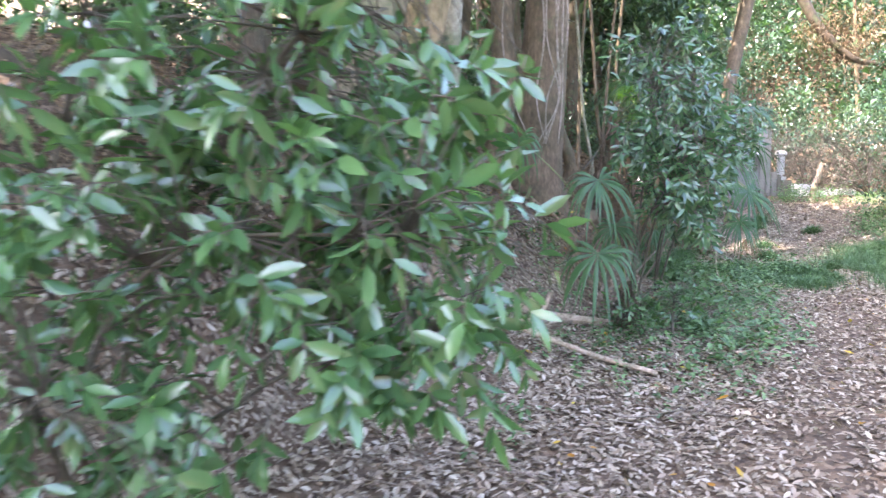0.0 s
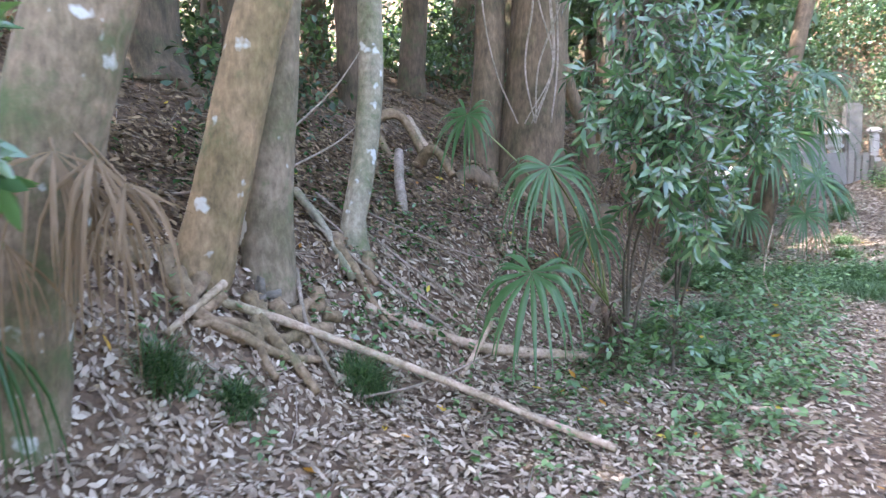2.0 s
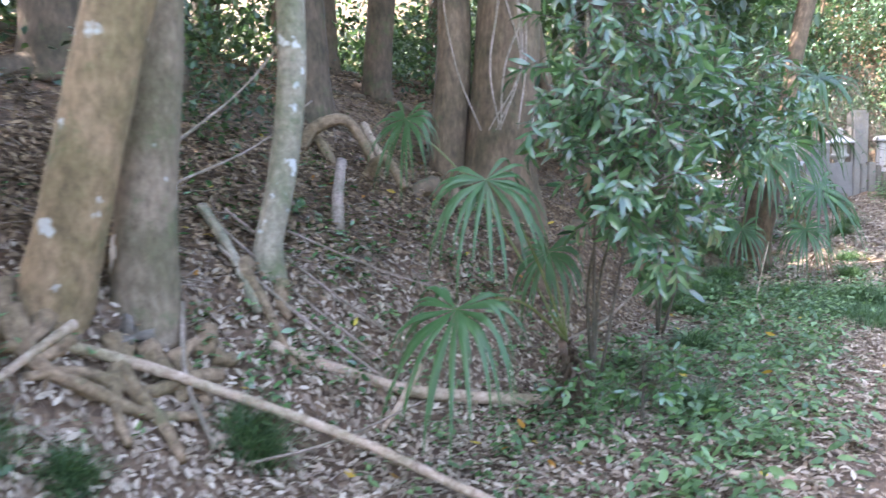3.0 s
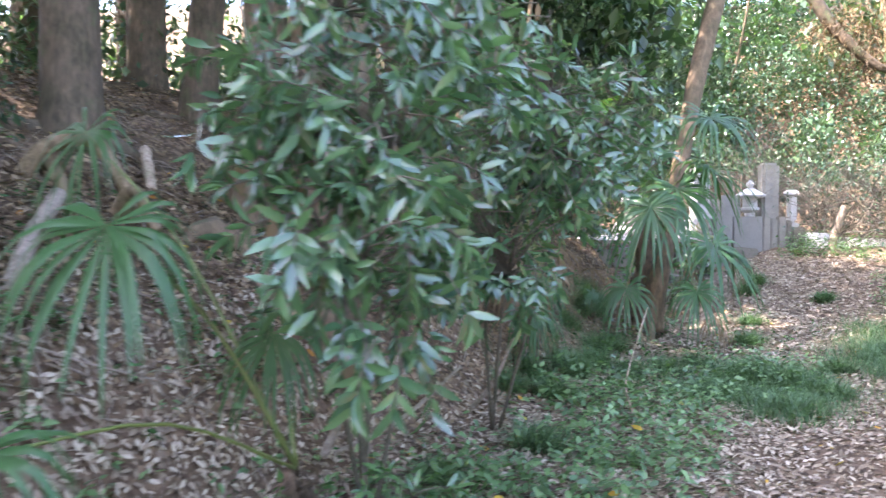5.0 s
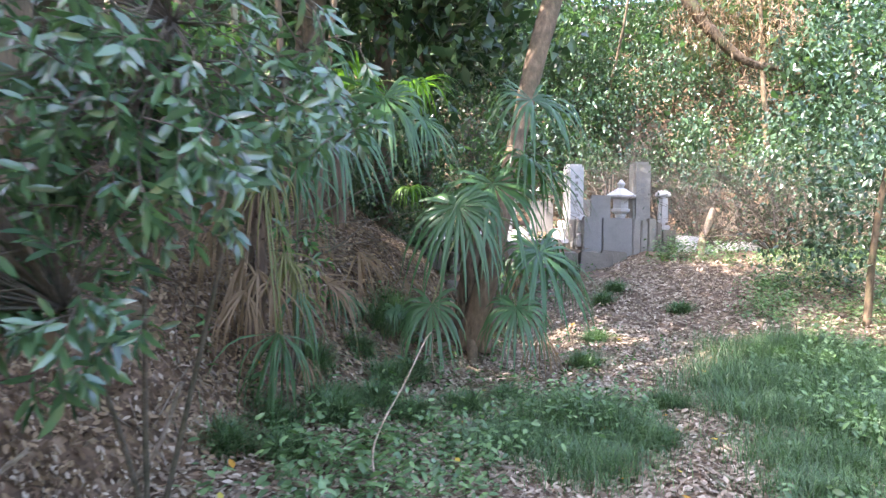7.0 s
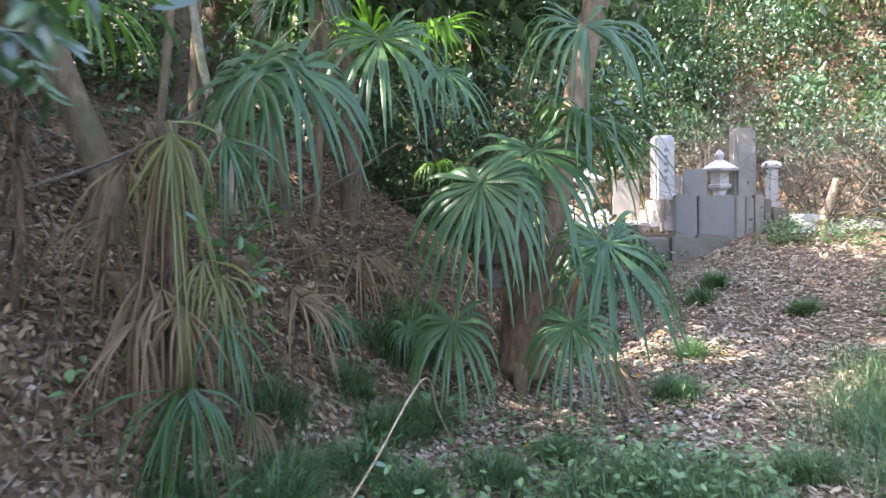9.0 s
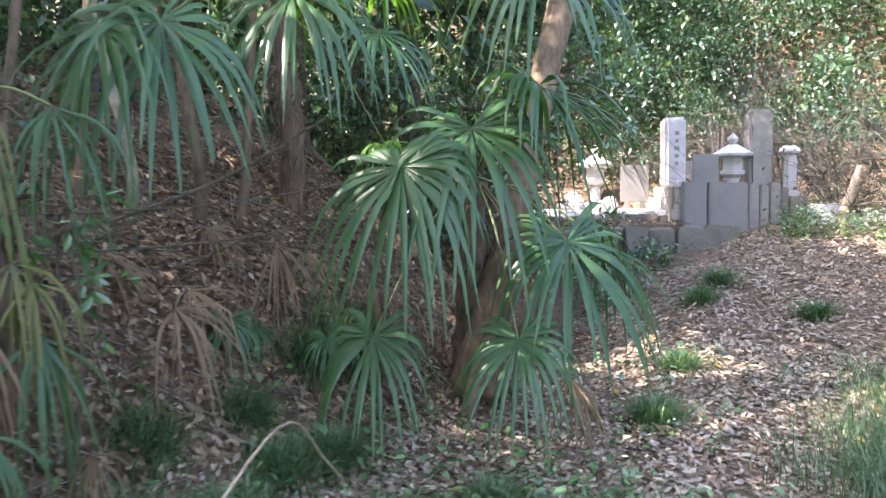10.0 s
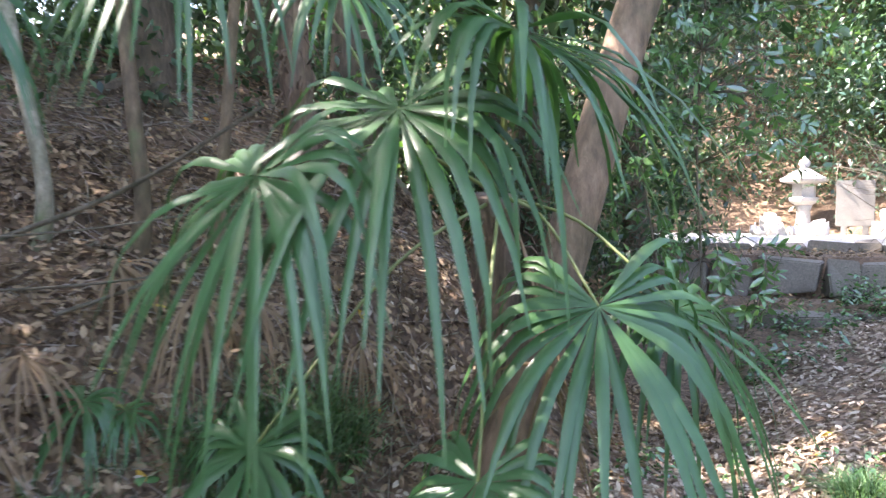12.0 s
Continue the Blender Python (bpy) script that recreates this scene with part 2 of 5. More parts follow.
def height(x, y):
    x, y = np.asarray(x, float), np.asarray(y, float)
    v, u = along(x, y)
    z = 0.02 + 0.13 * smooth(8, 13, v) + 1.0 * np.clip((v - 14.5 - 1.6 * smooth(1.5, 3, u)) / 7.0, 0, 1) * smooth(-7, -1, u)
    w = u - 5.0 * smooth(14.2, 18.5, v)
    fade = 1 - 0.5 * smooth(24, 34, v)
    z = z + np.interp(w, BANK_U, BANK_Z) * fade
    z = z + 10.0 * smooth(24.5, 40, v + 0.25 * u) + 6.0 * smooth(5.0, 14, -u) * smooth(9, 15, v)
    z = z + 0.03 * np.sin(2.1 * x + 1.3 * y) * np.sin(1.7 * y - 0.8 * x) + 0.012 * np.sin(5.3 * x - 2.2 * y) + 0.012 * np.sin(6.1 * y + 1.9 * x)
    return z


def on_ground(x, y, dz=0.0):
    return (float(x), float(y), float(height(x, y)) + dz)


def axis_steps(lo, hi, step, far):
    mid = np.arange(lo, hi + 1e-6, step)
    out, s, e = [], step, hi
    while e < far:
        s *= 1.35
        e += s
        out.append(e)
    neg, s, e = [], step, lo
    while e > -far:
        s *= 1.35
        e -= s
        neg.append(e)
    return np.array(neg[::-1] + list(mid) + out)


def make_ground():
    xs, ys = axis_steps(-7, 13, 0.14, 400), axis_steps(-3, 27, 0.14, 400)
    X, Y = np.meshgrid(xs, ys)
    Z = height(X, Y)
    Z = Z + np.where((X > -7) & (X < 13) & (Y > -3) & (Y < 27), rng.normal(size=X.shape) * 0.008, 0)
    n = len(xs)
    V = np.stack([X.ravel(), Y.ravel(), Z.ravel()], 1)
    F = [(j * n + i, j * n + i + 1, (j + 1) * n + i + 1, (j + 1) * n + i) for j in range(len(ys) - 1) for i in range(n - 1)]
    tagged(new("ground", mesh_from("ground", V, F, SOIL)), "brown woodland soil and leaf mould rising to a bank", "ground", kind="structure")


make_ground()


# ---- trees ----
def tree(name, line, label, mat, roots=0, spread=0.5, sides=16, limbs=(), seed=0, crown=None):
    """line: (x, y, z, radius) up the trunk; limbs: such lines of their own; crown: (centre, radii, leaves, leaf size)."""
    x, y, z, r = line[0]
    ob = thing(name, (x, y, z), label, "tree")
    n = 6 * len(line)
    pts = curve([p[:3] for p in line], n)
    rad = np.interp(np.linspace(0, 1, n), np.linspace(0, 1, len(line)), [p[3] for p in line])
    part("trunk", mesh_from("trunk", *tube(pts, rad, sides, 0.025, seed), mat), ob)
    for k, limb in enumerate(limbs):
        pl = curve([p[:3] for p in limb], 14)
        rl = np.interp(np.linspace(0, 1, 14), np.linspace(0, 1, len(limb)), [p[3] for p in limb])
        part("limb", mesh_from("limb", *tube(pl, rl, 9, 0.04, seed + k), mat), ob)
    rr = np.random.default_rng(seed + 5)
    for k in range(roots):
        a = 2 * math.pi * (k + rr.uniform(-0.3, 0.3)) / roots
        L = spread * rr.uniform(0.6, 1.3)
        ps = [(x + math.cos(a) * r * 0.5, y + math.sin(a) * r * 0.5, z + 0.12)]
        for s in (0.35, 0.65, 1.0):
            px, py = x + math.cos(a + s * rr.uniform(-0.3, 0.3)) * (r + L * s), y + math.sin(a + s * 0.3) * (r + L * s)
            ps.append(on_ground(px, py, 0.03 * (1 - s) - 0.02))
        pr = curve(ps, 10)
        part("root", mesh_from("root", *tube(pr, np.linspace(r * 0.3, 0.015, 10), 8, 0.1, seed + k), mat), ob)
    # leaves overhead, mostly out of view, placed for the shade they cast
    if crown:
        c, rad3, count, size = crown
        me = crown_mesh(c, rad3, count, size, FOREST, seed)
        part("crown", me, ob, kind="stuff")
    return ob


def clumped(centre, radii, count, seed, clumps=None, tight=0.22):
    """Random places in an uneven ellipsoid of clumps with gaps between them."""
    r = np.random.default_rng(seed + 101)
    k = clumps or max(6, count // 90)
    d = r.normal(size=(k, 3))
    d /= np.linalg.norm(d, axis=1, keepdims=True)
    c = d * (r.uniform(0.25, 1.0, size=(k, 1)) ** 0.6)
    which = r.integers(0, k, size=count)
    off = r.normal(size=(count, 3)) * tight * r.uniform(0.5, 1.4, size=(k, 1))[which]
    return np.asarray(centre) + (c[which] + off) * np.asarray(radii), r


def leaf_cloud(pos, r, size, droop=0.5, template=None):
    n = len(pos)
    axis = r.normal(size=(n, 3))
    axis[:, 2] -= droop
    up = r.normal(size=(n, 3)) * 0.55 + np.array([0, 0, 1.0])
    return scattered(template or leaf_shape(1.0, 0.5), pos, basis(axis, up), size * r.uniform(0.6, 1.25, size=n))


SIMPLE = (np.array([(0, 0, 0), (0.27, 0.5, 0.06), (0, 1.0, -0.12), (-0.27, 0.5, 0.06)]), [(0, 1, 2), (0, 2, 3)])


def crown_mesh(c, radii, count, size, mat, seed):
    pos, r = clumped(c, radii, count, seed)
    return mesh_from("crown", *leaf_cloud(pos, r, size, 0.4, SIMPLE), mat)


A0 = height(-0.45, 5.85)
tree("beech_tree", [(-0.72, 5.6, 0.62, 0.28), (-0.66, 5.62, 0.85, 0.2), (-0.52, 5.64, 1.3, 0.155), (-0.3, 5.66, 2.1, 0.148), (-0.05, 5.75, 3.2, 0.15), (0.2, 5.9, 6.0, 0.12), (0.3, 6.1, 9.0, 0.06)],
     "thick pale brown leaning tree trunk with whitish lichen patches", BARK, 0, 0.5, seed=1,
     limbs=[[(0.1, 5.85, 4.8, 0.1), (1.0, 5.0, 6.2, 0.06), (1.8, 4.2, 7.2, 0.03)], [(0.2, 5.9, 5.8, 0.08), (-1.0, 5.0, 7.2, 0.05), (-2.0, 4.4, 8.0, 0.02)]],
     crown=((-2.2, 5.4, 9.2), (3.0, 3.0, 2.0), 2600, 0.28))
tree("beech_tree", [(-0.36, 5.98, 0.75, 0.21), (-0.36, 5.98, 1.0, 0.175), (-0.33, 6.0, 1.5, 0.15), (-0.25, 6.03, 2.4, 0.14), (-0.2, 6.1, 4.0, 0.13), (-0.5, 6.6, 7.0, 0.1), (-0.7, 7.0, 9.5, 0.05)],
     "upright brown-grey tree trunk with flared rooty foot on a bank", BARK_OLIVE, 0, 0.5, seed=2,
     limbs=[[(-0.4, 6.4, 6.0, 0.08), (-1.6, 6.0, 7.5, 0.05), (-2.6, 5.6, 8.4, 0.02)]],
     crown=((-3.2, 6.8, 9.4), (3.0, 3.0, 1.8), 2600, 0.28))
tree("slender_tree", [(-0.02, 6.78, 0.95, 0.12), (-0.02, 6.82, 1.2, 0.085), (0.03, 6.96, 1.6, 0.088), (0.08, 7.06, 2.2, 0.088), (0.1, 7.15, 3.2, 0.085), (0.3, 7.6, 6.0, 0.07), (0.4, 8.0, 8.5, 0.04)],
     "slender grey-green tree trunk curving up from the leafy bank", BARK_GREY, 0, 0.4, seed=3, sides=12,
     crown=((-1.4, 8.4, 9.0), (2.8, 2.8, 1.8), 2300, 0.28))
# its crown is set unseen above the path to shade the grass mounds
tree("forked_tree", [(1.22, 9.9, 0.45, 0.6), (1.22, 9.9, 1.2, 0.46), (1.22, 9.9, 1.55, 0.38), (1.25, 9.9, 2.0, 0.34), (1.35, 9.95, 3.4, 0.3), (1.5, 10.1, 6.0, 0.2), (1.7, 10.4, 9.5, 0.07)],
     "massive brown forked tree trunk with trailing vines", BARK_BROWN, 5, 0.7, seed=4,
     limbs=[[(0.78, 9.85, 0.8, 0.3), (0.72, 9.85, 1.8, 0.19), (0.8, 9.9, 3.2, 0.17), (0.6, 10.2, 6.0, 0.08)], [(1.4, 10.0, 5.0, 0.12), (2.4, 9.2, 6.6, 0.07), (3.4, 8.4, 7.6, 0.03)]],
     crown=((2.6, 10.7, 8.1), (1.9, 2.3, 1.1), 3400, 0.22))
tree("mossy_tree", [(-0.96, 4.42, 0.3, 0.32), (-0.92, 4.43, 0.65, 0.25), (-0.8, 4.45, 1.2, 0.215), (-0.58, 4.5, 2.0, 0.2), (-0.35, 4.6, 3.0, 0.18), (-0.2, 4.6, 6.0, 0.12), (0.0, 4.4, 9.0, 0.06)],
     "thick brown leaning trunk with a mossy foot and draped dead fronds", BARK_MOSSY, 0, 0.4, seed=6,
     limbs=[[(-0.3, 4.6, 5.0, 0.1), (0.8, 3.4, 6.4, 0.06), (1.6, 2.4, 7.4, 0.03)]],
     crown=((-2.6, 3.8, 8.8), (3.0, 3.0, 1.8), 2700, 0.28))
tree("leaning_tree", [(4.55, 13.05, 0.35, 0.2), (4.62, 13.05, 0.75, 0.13), (4.8, 13.15, 1.5, 0.105), (5.05, 13.45, 2.6, 0.1), (5.35, 13.85, 3.7, 0.12), (6.0, 14.5, 5.8, 0.12), (6.6, 15.2, 8.0, 0.06)],
     "leaning brown tree trunk rising beside the palms", BARK_TAN, 3, 0.5, seed=5,
     limbs=[[(5.9, 14.4, 5.4, 0.08), (6.8, 13.0, 6.6, 0.05), (7.4, 12.0, 7.4, 0.02)]],
     crown=((4.4, 14.6, 7.6), (2.2, 2.2, 1.4), 2200, 0.26))

# trunks on the crest of the bank; unseen outer ones added to cast shade
CREST = [(-2.1, 8.0, 0.26), (-1.6, 8.8, 0.13), (-0.6, 9.6, 0.2), (-3.4, 8.2, 0.2), (-2.6, 10.6, 0.16), (-0.3, 11.4, 0.16), (-1.2, 12.2, 0.2), (0.9, 12.4, 0.13), (0.2, 13.5, 0.22),
         (1.4, 14.4, 0.17), (-4.6, 11.5, 0.25), (2.6, 15.4, 0.2), (1.0, 16.5, 0.22), (-2.6, 15.0, 0.25), (-3.8, 5.4, 0.24), (-5.2, 8.0, 0.2), (3.6, 17.6, 0.16), (-5.0, 3.2, 0.22), (-6.2, 0.6, 0.25), (-4.6, 1.4, 0.2), (-7.0, 5.0, 0.22), (-6.0, -2.0, 0.25), (-8.0, 2.5, 0.22), (-3.4, 13.4, 0.2), (-7.0, 9.5, 0.25), (2.9, 18.7, 0.18), (4.4, 19.6, 0.15), (-4.0, -0.5, 0.2), (-3.6, 3.2, 0.16)]
for k, (x, y, r) in enumerate(CREST):
    z = float(height(x, y))
    open_gap = x > -1.5 and 9 < y < 15      # thin crowns that let sun flecks down on the palms
    lx, ly = rng.uniform(-0.5, 0.5, 2)
    tree("wood_tree", [(x, y, z - 0.15, r * 1.6), (x, y, z + 0.3, r * 1.1), (x + lx * 0.3, y + ly * 0.3, z + 2, r), (x + lx, y + ly, z + 5, r * 0.8), (x + lx * 1.5, y + ly * 1.5, z + 8, r * 0.3)],
         "dark upright tree trunk on the wooded bank crest, crown added for shade", BARK_DARK, 3, 0.5, 10, seed=20 + k,
         crown=((x + lx, y + ly, z + 5.3), (2.6, 2.6, 2.0), 300 if open_gap else 1100 if -2.8 < x < -2.4 else 2500, 0.18 if open_gap else 0.28))

# added tree whose high crown keeps sun off the slope right of the graves
tree("shade_tree", [(2.4, 20.8, 1.6, 0.35), (2.5, 20.8, 3.0, 0.24), (2.9, 20.7, 7.0, 0.18), (3.4, 20.6, 11.0, 0.06)], "tall dark tree added to shade the slope beyond the graves", BARK_DARK, 3, 0.5, 12, seed=66,
     crown=((3.9, 20.4, 10.0), (2.6, 2.6, 1.8), 2600, 0.28))

# ---- far woods and the vine-covered slope ----
def woods(name, label, spots, size, mat, per, seed):
    """spots: clump centres and radii. One mass of leaves that nobody could count."""
    P, R = [], None
    for k, (c, rad) in enumerate(spots):
        pos, R = clumped(c, rad, per, seed + k * 3, clumps=9, tight=0.3)
        P.append(pos)
    pos = np.vstack(P)
    ob = new(name, mesh_from(name, *leaf_cloud(pos, R, size, 0.5, SIMPLE), mat))
    return tagged(ob, label, "vegetation", kind="stuff")


def slope_spots(n, v0, v1, u0, u1, low, high, rad, seed):
    r = np.random.default_rng(seed)
    out = []
    for _ in range(n):
        x, y = spot(r.uniform(v0, v1), r.uniform(u0, u1))
        s = r.uniform(0.7, 1.3)
        if 4.6 < x < 10.4 and 19.0 < y < 25.0:      # the graveyard stays open
            continue
        out.append(((x, y, float(height(x, y)) + r.uniform(low, high)), (rad * s, rad * s, rad * s * 0.8)))
    return out


woods("vine_slope", "bright green vines and creepers over a wooded slope", slope_spots(130, 24.5, 34, -10, 8, 0.0, 2.2, 1.2, 31), 0.13, VINE, 500, 400)
woods("slope_undergrowth", "dark green shrubs among the creepers on the slope", slope_spots(110, 24.5, 33, -10, 8, 0.0, 2.6, 1.0, 39), 0.13, FOREST, 420, 3100)
woods("slope_woods", "tall green trees and undergrowth on a far slope", slope_spots(130, 27, 42, -16, 14, 1.5, 9.0, 2.2, 32), 0.34, FOREST, 260, 700)
woods("roadside_thicket", "green thicket on the slope beside the path", slope_spots(80, 14, 26, -12, -4.6, 0.0, 3.5, 1.2, 33), 0.17, VINE, 260, 900)
woods("crest_undergrowth", "dark evergreen undergrowth on the crest of the bank", slope_spots(75, 5, 20, 6.8, 12, 0.1, 1.5, 0.9, 34), 0.14, FOREST, 280, 1200)
woods("corner_undergrowth", "evergreen shrubs closing the bank beside the graves", slope_spots(60, 17.5, 24, 5.2, 11, 0.2, 3.2, 1.0, 37), 0.14, FOREST, 280, 1300)
woods("hill_woods", "green trees on the hill behind the graveyard", slope_spots(90, 23.5, 36, 5, 15, 0.5, 5.0, 1.7, 38), 0.18, FOREST, 420, 1700)
woods("far_bank_woods", "green woods beyond the crest of the bank", slope_spots(26, 2, 34, 13, 22, 0.0, 2.2, 1.6, 35), 0.28, FOREST, 170, 1500)
woods("bank_undergrowth", "low dark evergreen undergrowth on the upper bank", slope_spots(26, 10.5, 16.5, 4.6, 7.0, 0.1, 0.9, 0.6, 41) + slope_spots(12, 4.0, 8.0, 4.6, 7.0, 0.0, 0.5, 0.5, 42), 0.09, FOREST, 300, 2100)
woods("path_thicket", "leafy green thicket overhanging the verge", [((9.6, 13.6, 2.9), (0.9, 0.9, 0.9)), ((10.2, 14.2, 1.6), (1.0, 1.0, 0.8)), ((10.0, 13.0, 4.0), (1.2, 1.0, 0.8)), ((11.0, 15.5, 2.4), (1.2, 1.2, 1.2)), ((10.8, 13.4, 0.9), (1.0, 1.0, 0.6))] + [((10.1 + 0.4 * math.sin(3 * k), 15.7 + 0.5 * math.cos(2 * k), 1.0 + 0.6 * k), (0.75, 0.75, 0.6)) for k in range(9)], 0.1, VINE, 520, 1900)
woods("palm_thicket", "dark small-leaved evergreen thicket behind the palms", slope_spots(26, 14.2, 18.0, 3.0, 6.4, 0.8, 3.8, 0.75, 44), 0.085, FOREST, 420, 2300)
woods("grave_hedge", "dark evergreen hedge behind the graves", [((x, y, 1.5 + dz), (0.7, 0.6, 0.6)) for x, y, dz in [(3.4 + 0.5 * k, 25.6 + 0.5 * math.sin(2.1 * k), 0.9 * (k % 3)) for k in range(17)] + [(2.4 + 0.55 * k, 26.4 + 0.6 * math.sin(1.7 * k), 0.5 + 1.1 * (k % 3)) for k in range(10)] + [(3.6 + 0.3 * (k % 4), 22.6 + 0.7 * (k // 2), 0.6 + 1.2 * (k % 2)) for k in range(8)]], 0.09, FOREST, 380, 2500)
# out-of-view leaf masses on the right, added to dim sky light on the bank
woods("near_shade_woods", "unseen woods across the path, added to cut low sky light", slope_spots(70, -8, 13, -13, -7.0, 0.0, 3.2, 1.5, 45), 0.3, FOREST, 170, 2700)
# likewise added behind the start, never in view
woods("rear_shade_woods", "unseen woods behind the start, added to cut low sky light", slope_spots(30, -12, -6, -7, 8, 0.0, 2.2, 1.4, 46), 0.3, FOREST, 170, 2900)
SLOPE_TRUNKS = [(9.6, 26.5, 0.05), (13.4, 24.0, 0.08), (5.6, 27.4, 0.07), (15.2, 22.5, 0.08), (4.4, 25.8, 0.08), (9.4, 14.0, 0.035), (9.9, 13.2, 0.04), (10.5, 14.6, 0.05)]
for k, (x, y, r) in enumerate(SLOPE_TRUNKS):
    z = float(height(x, y))
    lx, ly = rng.uniform(-0.6, 0.6, 2)
    tree("slope_tree", [(x, y, z - 0.1, r * 1.4), (x + lx * 0.2, y + ly * 0.2, z + 1.5, r), (x + lx, y + ly, z + 4, r * 0.8), (x + lx * 1.6, y + ly * 1.6, z + 6.5, r * 0.4)],
         "slim grey-green trunk among creepers on the slope", BARK_BROWN, 0, 0.3, 8, seed=160 + k)


# ---- graveyard terrace ----
def block(cx, cy, z0, sx, sy, sz, turn=0.0, bevel=0.02, taper=0.0, rough=0.0, seed=0):
    bm = bmesh.new()
    bmesh.ops.create_cube(bm, size=1)
    r = np.random.default_rng(seed)
    for v in bm.verts:
        k = 1 - taper if v.co.z > 0 else 1
        v.co = Vector((v.co.x * sx * k, v.co.y * sy * k, (v.co.z + 0.5) * sz))
        if rough:
            v.co += Vector(r.normal(size=3) * rough)
    bmesh.ops.bevel(bm, geom=bm.edges[:], offset=bevel, segments=2, affect="EDGES")
    bmesh.ops.transform(bm, matrix=pose(cx, cy, z0, 0, 0, turn), verts=bm.verts)
    return bm


def bm_mesh(name, bm, mat, smooth=False):
    me = bpy.data.meshes.new(name)
    bm.to_mesh(me)
    bm.free()
    me.materials.append(mat)
    if smooth:
        me.shade_smooth()
    return me


def turned(profile, cx, cy, sides=6, turn=0.0):
    """A lathe with few or many sides from (radius, z) pairs."""
    V, F = [], []
    for r, z in profile:
        for j in range(sides):
            a = 2 * math.pi * j / sides + radians(turn)
            V.append((cx + r * math.cos(a), cy + r * math.sin(a), z))
    n = len(profile)
    for i in range(n - 1):
        for j in range(sides):
            F.append((i * sides + j, i * sides + (j + 1) % sides, (i + 1) * sides + (j + 1) % sides, (i + 1) * sides + j))
    F.append(tuple(range(sides))[::-1])
    F.append(tuple((n - 1) * sides + j for j in range(sides)))
    return V, F


def stone_row(name, x0, x1, y, z0, z1, label, seed, mat=None):
    """A row of rough stones set along the front of a step, each its own piece."""
    r = np.random.default_rng(seed)
    ob = thing(name, ((x0 + x1) / 2, y, z0), label, "retaining wall")
    x = x0
    while x < x1:
        w = r.uniform(0.32, 0.72)
        part("stone", bm_mesh("stone", block(x + w / 2, y + r.uniform(-0.02, 0.02), z0 - 0.08, w - 0.015, 0.26, z1 - z0 + 0.05 + r.uniform(-0.07, 0.0), r.uniform(-4, 4), 0.016, 0.05, 0.035, int(r.integers(1e6))), mat or MOSSY), ob)
        x += w
    return ob


def terrace(name, x0, x1, y0, y1, top, label, mat):
    xs, ys = np.arange(x0, x1 + 0.01, 0.2), np.arange(y0, y1 + 0.01, 0.2)
    X, Y = np.meshgrid(xs, ys)
    r = np.random.default_rng(int(top * 100))
    Z = top + r.normal(size=X.shape) * 0.008
    edge = (X == xs[0]) | (X == xs[-1]) | (Y == ys[0]) | (Y == ys[-1])
    Z = np.where(edge, top - 0.5, Z)
    n = len(xs)
    F = [(j * n + i, j * n + i + 1, (j + 1) * n + i + 1, (j + 1) * n + i) for j in range(len(ys) - 1) for i in range(n - 1)]
    tagged(new(name, mesh_from(name, np.stack([X.ravel(), Y.ravel(), Z.ravel()], 1), F, mat)), label, "terrace", kind="structure")


def gravel_material():
    m, nt, p = material("pale gravel")
    col = ramp(nt, noise_node(nt, 45, 6, 0.7), [(0.3, (0.36, 0.34, 0.3)), (0.7, (0.62, 0.6, 0.55))])
    nt.links.new(mixed(nt, col, (0.3, 0.27, 0.22), ramp(nt, noise_node(nt, 1.6), [(0.5, (0, 0, 0)), (0.75, (0.7, 0.7, 0.7))])), p.inputs["Base Color"])
    p.inputs["Roughness"].default_value = 0.95
    bump(nt, p, noise_node(nt, 70, 6, 0.7), 0.7, 0.02)
    return m


GRAVEL = gravel_material()
terrace("terrace_lower", 4.2, 7.5, 18.45, 19.7, 0.74, "earth ledge above a low stone step", SOIL)
terrace("terrace_middle", 4.0, 7.6, 19.5, 21.6, 1.2, "earth ledge above a row of rough stones", SOIL)
terrace("terrace_upper", 3.6, 12.4, 21.5, 27.5, 1.38, "pale sunlit gravel terrace of a small graveyard", GRAVEL)
terrace("terrace_tomb", 7.66, 10.6, 20.3, 21.9, 1.5, "raised gravel bed of a walled grave plot", GRAVEL)
stone_row("stone_step", 4.3, 7.5, 18.42, 0.5, 0.75, "low step of rough mossy field stones", 3)
stone_row("stone_step", 4.1, 7.6, 19.45, 0.85, 1.22, "row of rough mossy stones holding up a ledge", 4)
stone_row("stone_step", 7.25, 8.25, 19.8, 0.85, 1.24, "mossy stones stepping up to the grave wall", 6)
stone_row("stone_kerb", 4.0, 7.6, 21.42, 1.15, 1.39, "weathered stone kerb along the graveyard terrace", 5)


